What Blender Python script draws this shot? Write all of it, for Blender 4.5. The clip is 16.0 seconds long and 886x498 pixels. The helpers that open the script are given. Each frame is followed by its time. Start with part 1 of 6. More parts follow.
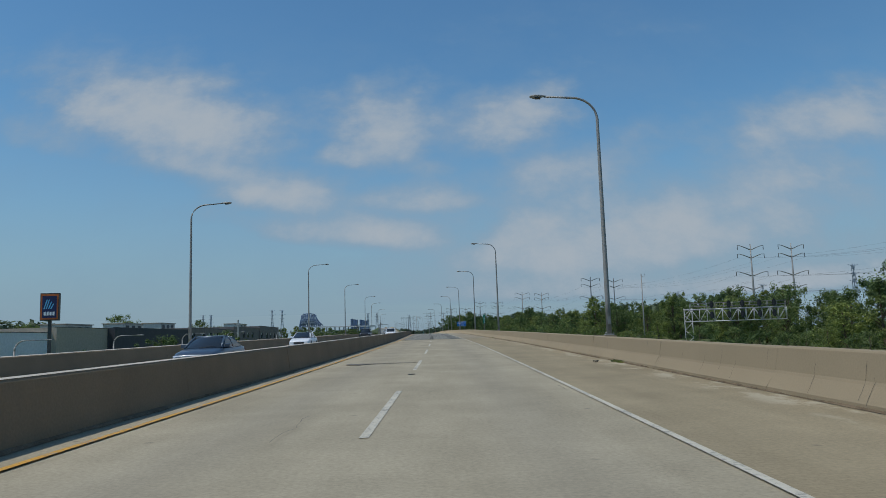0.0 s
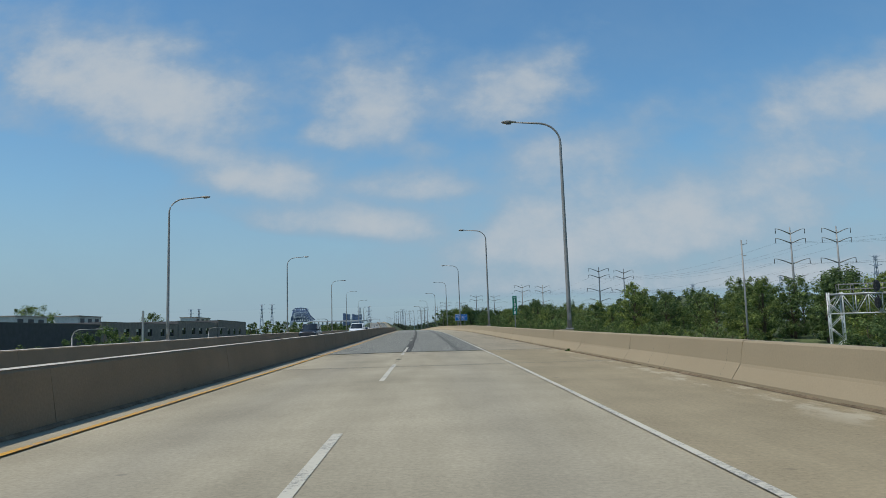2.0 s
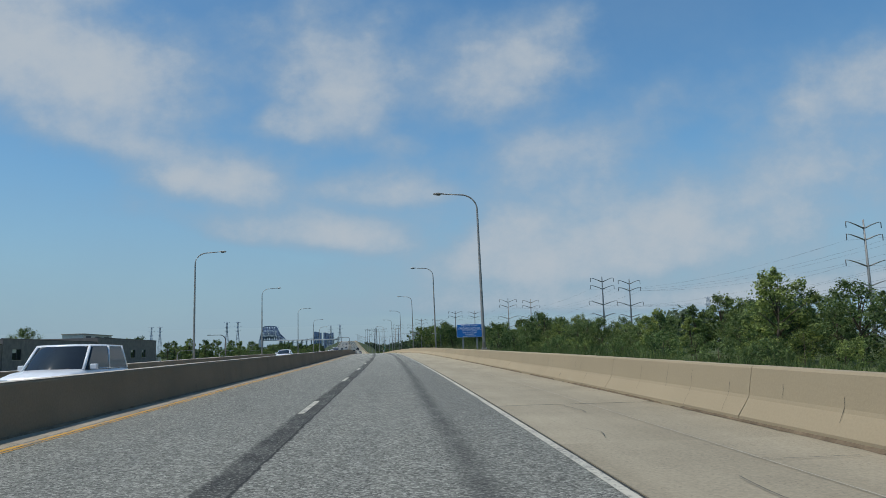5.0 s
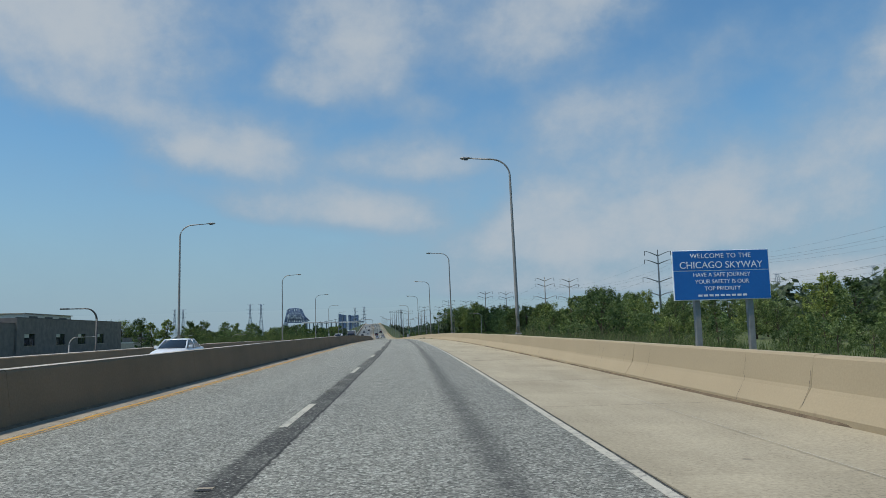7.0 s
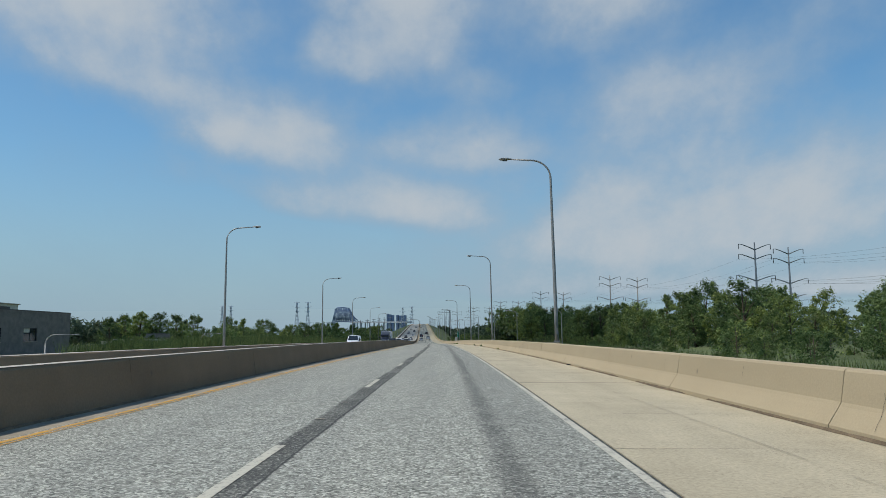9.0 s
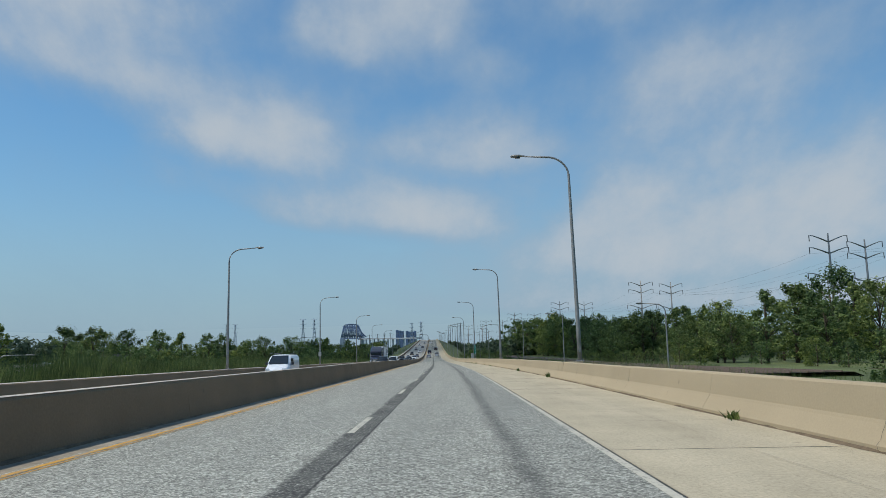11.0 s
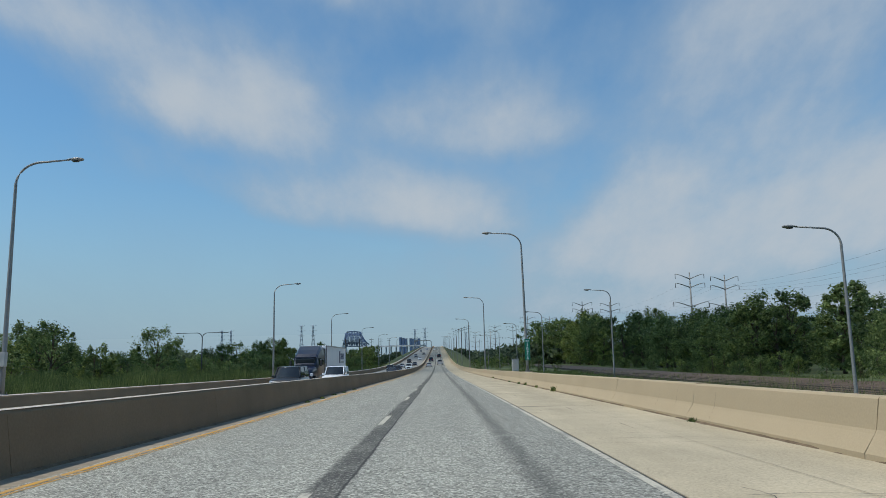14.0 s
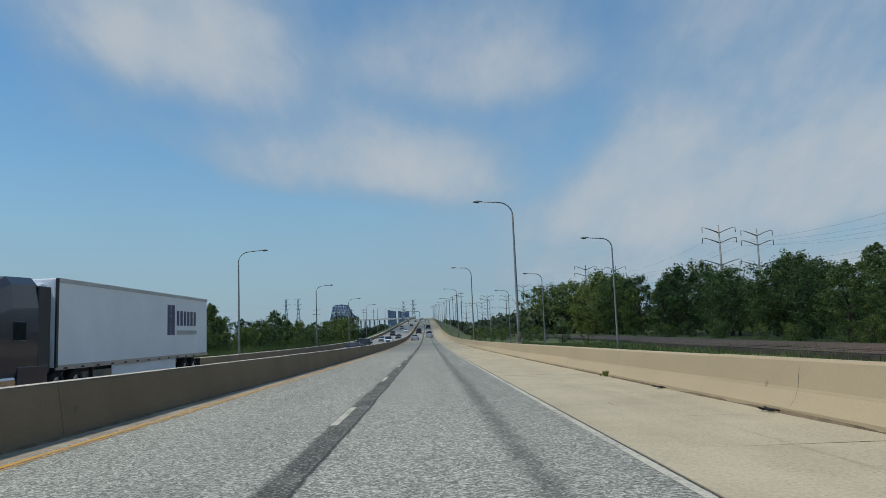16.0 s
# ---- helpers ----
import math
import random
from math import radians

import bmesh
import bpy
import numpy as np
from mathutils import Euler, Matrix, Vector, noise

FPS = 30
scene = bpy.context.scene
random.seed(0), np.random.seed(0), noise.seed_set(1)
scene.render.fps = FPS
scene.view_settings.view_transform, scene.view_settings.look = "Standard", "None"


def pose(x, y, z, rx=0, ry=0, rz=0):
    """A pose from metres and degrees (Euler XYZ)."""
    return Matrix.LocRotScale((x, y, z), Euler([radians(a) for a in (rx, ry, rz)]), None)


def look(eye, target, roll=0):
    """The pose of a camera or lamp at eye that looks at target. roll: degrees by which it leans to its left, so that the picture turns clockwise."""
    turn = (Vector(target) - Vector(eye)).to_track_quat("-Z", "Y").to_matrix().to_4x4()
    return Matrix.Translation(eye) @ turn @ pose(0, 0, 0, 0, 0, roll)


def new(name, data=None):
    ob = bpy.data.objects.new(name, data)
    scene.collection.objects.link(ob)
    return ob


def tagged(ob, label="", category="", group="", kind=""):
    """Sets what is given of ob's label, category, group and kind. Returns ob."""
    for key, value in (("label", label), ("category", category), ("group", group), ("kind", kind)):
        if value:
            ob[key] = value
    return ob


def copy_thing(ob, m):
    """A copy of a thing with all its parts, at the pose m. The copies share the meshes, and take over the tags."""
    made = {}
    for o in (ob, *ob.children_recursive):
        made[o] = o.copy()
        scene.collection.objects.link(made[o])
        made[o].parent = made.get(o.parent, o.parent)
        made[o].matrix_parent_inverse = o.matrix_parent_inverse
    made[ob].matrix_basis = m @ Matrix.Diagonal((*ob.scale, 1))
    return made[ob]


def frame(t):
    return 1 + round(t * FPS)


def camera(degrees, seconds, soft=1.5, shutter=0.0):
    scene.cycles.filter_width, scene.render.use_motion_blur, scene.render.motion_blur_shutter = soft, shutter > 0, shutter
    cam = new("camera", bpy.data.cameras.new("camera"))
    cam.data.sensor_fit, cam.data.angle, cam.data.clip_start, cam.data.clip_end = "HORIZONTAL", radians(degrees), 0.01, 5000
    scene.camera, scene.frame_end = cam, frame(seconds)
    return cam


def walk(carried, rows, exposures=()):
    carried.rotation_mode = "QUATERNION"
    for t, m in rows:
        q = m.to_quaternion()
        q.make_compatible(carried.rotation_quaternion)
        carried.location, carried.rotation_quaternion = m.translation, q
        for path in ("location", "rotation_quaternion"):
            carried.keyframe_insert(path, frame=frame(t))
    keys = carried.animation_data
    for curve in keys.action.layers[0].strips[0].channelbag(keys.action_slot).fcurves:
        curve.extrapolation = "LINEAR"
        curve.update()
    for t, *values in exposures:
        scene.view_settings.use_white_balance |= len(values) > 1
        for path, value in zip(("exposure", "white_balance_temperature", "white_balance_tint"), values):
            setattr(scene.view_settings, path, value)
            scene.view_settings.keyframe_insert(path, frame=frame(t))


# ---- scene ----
cam = camera(62.4, 16.0, soft=0.85)
PATH = [
    (0, (-0.445, -0.000, 1.300), (-0.506, 9.930, 2.482), -1.74),
    (0.5, (-0.480, 12.601, 1.431), (-0.472, 22.547, 2.464), -1.80),
    (1, (-0.563, 25.216, 1.572), (-0.529, 35.171, 2.520), -1.73),
    (1.5, (-0.675, 37.854, 1.724), (-0.682, 47.808, 2.688), -1.55),
    (2, (-0.781, 50.522, 1.879), (-0.767, 60.460, 2.989), -1.65),
    (2.5, (-0.910, 63.218, 2.027), (-0.760, 73.135, 3.304), -1.98),
    (3, (-1.087, 75.962, 2.166), (-0.837, 85.859, 3.571), -2.32),
    (3.5, (-1.305, 88.749, 2.304), (-0.983, 98.636, 3.768), -2.35),
    (4, (-1.561, 101.583, 2.452), (-1.195, 111.468, 3.919), -2.18),
    (4.5, (-1.861, 114.465, 2.611), (-1.480, 124.356, 4.037), -1.91),
    (5, (-2.213, 127.397, 2.774), (-1.848, 137.298, 4.126), -1.65),
    (5.5, (-2.628, 140.380, 2.913), (-2.311, 150.296, 4.168), -1.50),
    (6, (-3.117, 153.417, 3.024), (-2.881, 163.348, 4.173), -1.58),
    (6.5, (-3.652, 166.498, 3.112), (-3.539, 176.436, 4.216), -1.71),
    (7, (-4.210, 179.614, 3.200), (-4.195, 189.550, 4.329), -1.60),
    (7.5, (-4.769, 192.748, 3.289), (-4.880, 202.681, 4.436), -1.04),
    (8, (-5.351, 205.903, 3.378), (-5.683, 215.830, 4.539), -0.57),
    (8.5, (-5.989, 219.100, 3.454), (-6.534, 229.018, 4.610), -0.41),
    (9, (-6.709, 232.341, 3.515), (-7.372, 242.251, 4.679), -0.36),
    (9.5, (-7.540, 245.611, 3.558), (-8.278, 255.511, 4.759), -0.49),
    (10, (-8.444, 258.903, 3.572), (-9.223, 268.793, 4.828), -0.72),
    (10.5, (-9.402, 272.209, 3.557), (-10.195, 282.090, 4.875), -0.99),
    (11, (-10.405, 285.522, 3.515), (-11.189, 295.396, 4.892), -1.24),
    (11.5, (-11.441, 298.833, 3.463), (-12.203, 308.702, 4.886), -1.38),
    (12, (-12.504, 312.134, 3.403), (-13.235, 322.002, 4.849), -1.36),
    (12.5, (-13.582, 325.418, 3.335), (-14.327, 335.282, 4.800), -1.35),
    (13, (-14.668, 338.678, 3.251), (-15.448, 348.532, 4.766), -1.32),
    (13.5, (-15.772, 351.925, 3.149), (-16.580, 361.775, 4.677), -1.30),
    (14, (-16.914, 365.181, 3.031), (-17.763, 375.033, 4.518), -1.18),
    (14.5, (-18.113, 378.466, 2.907), (-18.990, 388.335, 4.266), -0.93),
    (15, (-19.322, 391.784, 2.778), (-20.133, 401.666, 4.078), -1.07),
    (15.5, (-20.545, 405.087, 2.646), (-21.272, 414.988, 3.852), -1.51),
    (16, (-21.764, 418.384, 2.512), (-22.467, 428.297, 3.630), -2.11),
]
walk(cam, [(t, look(eye, target, roll)) for t, eye, target, roll in PATH],
     exposures=[(0, -0.5, 6220, 10), (1.0, -0.48, 6220, 10), (1.5, -0.28, 6350, 10), (2.0, -0.22, 6400, 10), (3.0, -0.24, 6350, 10), (5.5, -0.27, 6300, 10), (7.0, -0.26, 6350, 10), (9.0, -0.2, 6450, 10),
                (11.5, -0.22, 6300, 10), (15.0, -0.2, 6350, 10), (16.0, -0.26, 6380, 10)])

# ---- world, sun, exposure ----
SUN_ELEV, SUN_LEFT = 62.0, 114.0      # degrees; SUN_LEFT is counted to the left from straight ahead (+y)
world = bpy.data.worlds.new("world")
scene.world = world
world.use_nodes = True
wn, wl = world.node_tree.nodes, world.node_tree.links
sky = wn.new("ShaderNodeTexSky")
sky.sky_type, sky.sun_disc = "NISHITA", False
sky.sun_elevation, sky.sun_rotation = radians(SUN_ELEV), radians(-SUN_LEFT)
sky.altitude, sky.air_density, sky.dust_density, sky.ozone_density = 0, 1.25, 0.5, 4.0
# summer haze: the blue pales towards the horizon, evenly all round
way = wn.new("ShaderNodeSeparateXYZ")
wl.new(wn.new("ShaderNodeTexCoord").outputs["Generated"], way.inputs[0])
haze = wn.new("ShaderNodeMapRange")
haze.interpolation_type = "SMOOTHSTEP"
haze.inputs[1].default_value, haze.inputs[2].default_value, haze.inputs[3].default_value, haze.inputs[4].default_value = 0.30, -0.02, 0.0, 0.85
wl.new(way.outputs[2], haze.inputs[0])
tint = wn.new("ShaderNodeMix")
tint.data_type, tint.blend_type = "RGBA", "MULTIPLY"
tint.inputs[0].default_value, tint.inputs[7].default_value = 1.0, (0.72, 1.02, 1.11, 1)
wl.new(sky.outputs[0], tint.inputs[6])
pale = wn.new("ShaderNodeMix")
pale.data_type = "RGBA"
wl.new(haze.outputs[0], pale.inputs[0])
wl.new(tint.outputs[2], pale.inputs[6])
pale.inputs[7].default_value = (2.75, 3.75, 4.75, 1)
wl.new(pale.outputs[2], wn["Background"].inputs[0])
wn["Background"].inputs[1].default_value = 0.121
sun = new("sun", bpy.data.lights.new("sun", "SUN"))
sun.data.energy, sun.data.angle, sun.data.color = 3.7, radians(0.6), (1.0, 0.94, 0.83)
a, e = radians(SUN_LEFT), radians(SUN_ELEV)
sun.matrix_world = look((-math.sin(a) * math.cos(e), math.cos(a) * math.cos(e), math.sin(e)), (0, 0, 0))

# ---- road line: heading and grade along the way ----
KNOTS = np.concatenate([np.arange(-40, 721, 40.0), [800, 900, 1050, 1500, 1700, 2200, 5000]])
PHI = [0.0125, 0.0, -0.0125, -0.02466, -0.03197, -0.03898, -0.04812, -0.06127, -0.06917, -0.07633, -0.08568, -0.09473, -0.09482, -0.09535, -0.09584, -0.0963, -0.0963, -0.0963, -0.0963, -0.0963, -0.0963, -0.0963, -0.0963, -0.0963, -0.0963, -0.0963, -0.0963]
GRADE = [0.00663, 0.00988, 0.01253, 0.01048, 0.0131, 0.00653, 0.00694, 0.00339, -0.00338, -0.00498, -0.009, -0.00994, -0.0102, -0.00754, -0.0045, 0.0005, 0.006, 0.014, 0.022, 0.028, 0.030, 0.030, 0.030, 0.012, 0.0, 0.0, 0.0]
S = np.arange(-40, 4801, 2.0)
ph_s = np.interp(S, KNOTS, PHI)
RX, RY, RZ = (np.cumsum(v) * 2 for v in (np.sin(ph_s), np.cos(ph_s), np.interp(S, KNOTS, GRADE)))
RX, RY, RZ = RX - RX[20], RY - RY[20], RZ - RZ[20]


def rp(s, off=0.0, z=0.0):
    """A place at s metres along the road, off metres to the right of the camera's line, z over the road."""
    p = np.interp(s, S, ph_s)
    return Vector((np.interp(s, S, RX) + off * math.cos(p), np.interp(s, S, RY) - off * math.sin(p), np.interp(s, S, RZ) + z))


def heading(s):
    """Degrees about z by which the road at s is turned from +y."""
    return -math.degrees(np.interp(s, S, ph_s))


def spot(s, off, z=0.0, turn=0.0):
    return pose(*rp(s, off, z), 0, 0, heading(s) + turn)


def low_s(s):
    """How far the opposite carriageway lies under the road."""
    return np.interp(s, [60, 180], [-0.15, -0.35])


def ground_rel(s, off):
    """Ground height over the sea of the world at s, off."""
    road = np.interp(s, S, RZ)
    base = np.interp(s, [-200, 60, 110, 200, 340, 600], [-7.0, -7.0, -4.5, -2.6, -1.1, -1.1]) + np.interp(min(s, 600), S, RZ)
    d = max(off - 6.4, -18.2 - off, 0.0)
    level = np.interp(s, [60, 100, 250, 400], [0, 6, 6, 1]) if off > 0 else np.interp(s, [200, 290, 560, 640], [0, 16, 16, 4])
    bank = road - (0.12 if off > 0 else 0.3) - max(0.0, d - level) * 0.42
    if -18.2 < off < 6.4:
        return road - 0.9
    rough = 0.18 * noise.noise((s * 0.09, off * 0.09, 3)) if abs(off) < 200 else 0
    return max(base, bank if s > 84 else -99) + rough


# ---- materials ----
def nodes_of(name):
    m = bpy.data.materials.new(name)
    m.use_nodes = True
    n, l = m.node_tree.nodes, m.node_tree.links
    return m, n, l, n["Principled BSDF"]


def coords(n, l, scale=(1, 1, 1), uv=False):
    mp = n.new("ShaderNodeMapping")
    mp.inputs["Scale"].default_value = scale
    if uv:
        l.new(n.new("ShaderNodeUVMap").outputs[0], mp.inputs[0])
    else:
        l.new(n.new("ShaderNodeTexCoord").outputs["Object"], mp.inputs[0])
    return mp.outputs[0]


def noise_of(n, l, vec, scale, detail=4, rough=0.6):
    t = n.new("ShaderNodeTexNoise")
    t.inputs["Scale"].default_value, t.inputs["Detail"].default_value, t.inputs["Roughness"].default_value = scale, detail, rough
    l.new(vec, t.inputs["Vector"])
    return t.outputs[0]


def ramp(n, l, fac, stops):
    r = n.new("ShaderNodeValToRGB")
    r.color_ramp.elements[0].position, r.color_ramp.elements[0].color = stops[0][0], (*stops[0][1], 1)
    r.color_ramp.elements[1].position, r.color_ramp.elements[1].color = stops[-1][0], (*stops[-1][1], 1)
    for pos, c in stops[1:-1]:
        r.color_ramp.elements.new(pos).color = (*c, 1)
    l.new(fac, r.inputs[0])
    return r.outputs[0]


def mixed(n, l, fac, a, b, mode="MIX"):
    m = n.new("ShaderNodeMix")
    m.data_type, m.blend_type = "RGBA", mode
    for v, socket in ((fac, m.inputs[0]), (a, m.inputs[6]), (b, m.inputs[7])):
        if isinstance(v, (int, float)):
            socket.default_value = v
        elif isinstance(v, tuple):
            socket.default_value = (*v, 1)
        else:
            l.new(v, socket)
    return m.outputs[2]


def mathn(n, l, op, a, b=None, c=None):
    m = n.new("ShaderNodeMath")
    m.operation = op
    for i, v in enumerate((a, b, c)):
        if v is None:
            continue
        if isinstance(v, (int, float)):
            m.inputs[i].default_value = v
        else:
            l.new(v, m.inputs[i])
    return m.outputs[0]


def bumped(n, l, shader, height, strength=0.3, dist=0.02):
    b = n.new("ShaderNodeBump")
    b.inputs["Strength"].default_value, b.inputs["Distance"].default_value = strength, dist
    l.new(height, b.inputs["Height"])
    l.new(b.outputs[0], shader.inputs["Normal"])


def surface(name, col, rough=0.7, metal=0.0, var=0.25, scale=2.0, fine=30.0, bump=0.2, uv=False, coat=0.0):
    """A plain material with stains and grain in metres."""
    m, n, l, p = nodes_of(name)
    v = coords(n, l, uv=uv)
    big, small = noise_of(n, l, v, scale, 5), noise_of(n, l, v, fine, 3)
    dark, light = tuple(c * (1 - var) for c in col), tuple(min(1, c * (1 + var)) for c in col)
    c1 = ramp(n, l, big, [(0.3, dark), (0.7, light)])
    c2 = ramp(n, l, small, [(0.3, (1 - var * 0.6,) * 3), (0.7, (1 + var * 0.4,) * 3)])
    l.new(mixed(n, l, 1.0, c1, c2, "MULTIPLY"), p.inputs["Base Color"])
    p.inputs["Roughness"].default_value, p.inputs["Metallic"].default_value = rough, metal
    p.inputs["Coat Weight"].default_value = coat
    if rough > 0.8:
        p.inputs["Specular IOR Level"].default_value = 0.18
    if bump:
        bumped(n, l, p, small, bump, 0.01)
    return m


def band(n, l, x, centre, width, soft):
    """1 inside a stripe of x, 0 outside."""
    d = mathn(n, l, "ABSOLUTE", mathn(n, l, "SUBTRACT", x, centre))
    t = n.new("ShaderNodeMapRange")
    t.inputs[1].default_value, t.inputs[2].default_value = width + soft, max(width - soft, 0)
    t.interpolation_type = "SMOOTHSTEP"
    l.new(d, t.inputs[0])
    return t.outputs[0]


def asphalt_material():
    m, n, l, p = nodes_of("asphalt")
    v = coords(n, l, uv=True)
    sep = n.new("ShaderNodeSeparateXYZ")
    l.new(v, sep.inputs[0])
    long = coords(n, l, (1, 0.06, 1), uv=True)
    wob = mathn(n, l, "MULTIPLY_ADD", noise_of(n, l, long, 1.3, 4), 0.22, -0.11)
    rag = mathn(n, l, "MULTIPLY_ADD", noise_of(n, l, v, 6.0, 4, 0.7), 0.16, -0.08)
    x = mathn(n, l, "ADD", mathn(n, l, "ADD", sep.outputs[0], wob), rag)
    # stones of different greys in a dark binder
    stone = n.new("ShaderNodeTexVoronoi")
    stone.inputs["Scale"].default_value = 38
    l.new(v, stone.inputs["Vector"])
    tone = n.new("ShaderNodeSeparateColor")
    l.new(stone.outputs["Color"], tone.inputs[0])
    grain = noise_of(n, l, v, 48, 3, 0.8)
    base = ramp(n, l, tone.outputs[0], [(0.0, (0.10, 0.098, 0.083)), (0.35, (0.20, 0.197, 0.167)), (0.7, (0.285, 0.28, 0.238)), (1.0, (0.47, 0.46, 0.39))])
    base = mixed(n, l, 0.85, base, ramp(n, l, grain, [(0.36, (0.56, 0.56, 0.56)), (0.62, (1.35, 1.35, 1.35))]), "MULTIPLY")
    stain = noise_of(n, l, long, 1.1, 6)
    base = mixed(n, l, 0.5, base, ramp(n, l, stain, [(0.3, (0.8, 0.81, 0.82)), (0.7, (1.14, 1.14, 1.12))]), "MULTIPLY")
    base = mixed(n, l, 0.6, base, ramp(n, l, noise_of(n, l, v, 2.6, 4), [(0.3, (0.84,) * 3), (0.7, (1.12,) * 3)]), "MULTIPLY")
    # torn joint between the lanes and the dark wheel track
    lumps = ramp(n, l, noise_of(n, l, v, 22, 4, 0.75), [(0.38, (0.1,) * 3), (0.5, (1.0,) * 3)])
    patchy = ramp(n, l, noise_of(n, l, v, 0.9, 5), [(0.3, (0.55,) * 3), (0.55, (1.0,) * 3)])
    seam = mathn(n, l, "MULTIPLY", mathn(n, l, "MULTIPLY", band(n, l, x, -1.44, 0.18, 0.06), patchy), lumps)
    oil = mathn(n, l, "MULTIPLY", mathn(n, l, "MULTIPLY", band(n, l, x, 0.95, 0.14, 0.14), patchy), lumps)
    col = mixed(n, l, mathn(n, l, "MULTIPLY", seam, 0.9), base, (0.035, 0.034, 0.032))
    col = mixed(n, l, mathn(n, l, "MULTIPLY", oil, 0.7), col, (0.045, 0.045, 0.043))
    lane = band(n, l, x, 1.65, 0.65, 0.12)
    col = mixed(n, l, mathn(n, l, "MULTIPLY", lane, 0.3), col, mixed(n, l, 1.0, col, (0.66, 0.67, 0.69), "MULTIPLY"))
    cx = mathn(n, l, "ADD", sep.outputs[0], wob)
    crack = mathn(n, l, "MAXIMUM", band(n, l, mathn(n, l, "ADD", cx, mathn(n, l, "MULTIPLY", rag, 0.6)), -1.26, 0.02, 0.014),
                  band(n, l, mathn(n, l, "ADD", sep.outputs[0], mathn(n, l, "MULTIPLY", rag, 0.5)), 2.19, 0.016, 0.012))
    col = mixed(n, l, mathn(n, l, "MULTIPLY", crack, 0.85), col, (0.02, 0.02, 0.02))
    # the first stretch is darker, the later one lighter
    stretch_gain = n.new("ShaderNodeMapRange")
    stretch_gain.inputs[1].default_value, stretch_gain.inputs[2].default_value, stretch_gain.inputs[3].default_value, stretch_gain.inputs[4].default_value = 150, 235, 0.8, 1.2
    l.new(sep.outputs[1], stretch_gain.inputs[0])
    stretch_grey = n.new("ShaderNodeCombineColor")
    for k in range(3):
        l.new(stretch_gain.outputs[0], stretch_grey.inputs[k])
    col = mixed(n, l, 1.0, col, stretch_grey.outputs[0], "MULTIPLY")
    l.new(col, p.inputs["Base Color"])
    p.inputs["Roughness"].default_value = 0.9
    p.inputs["Specular IOR Level"].default_value = 0.2
    bumped(n, l, p, mathn(n, l, "ADD", grain, tone.outputs[0]), 0.3, 0.008)
    return m


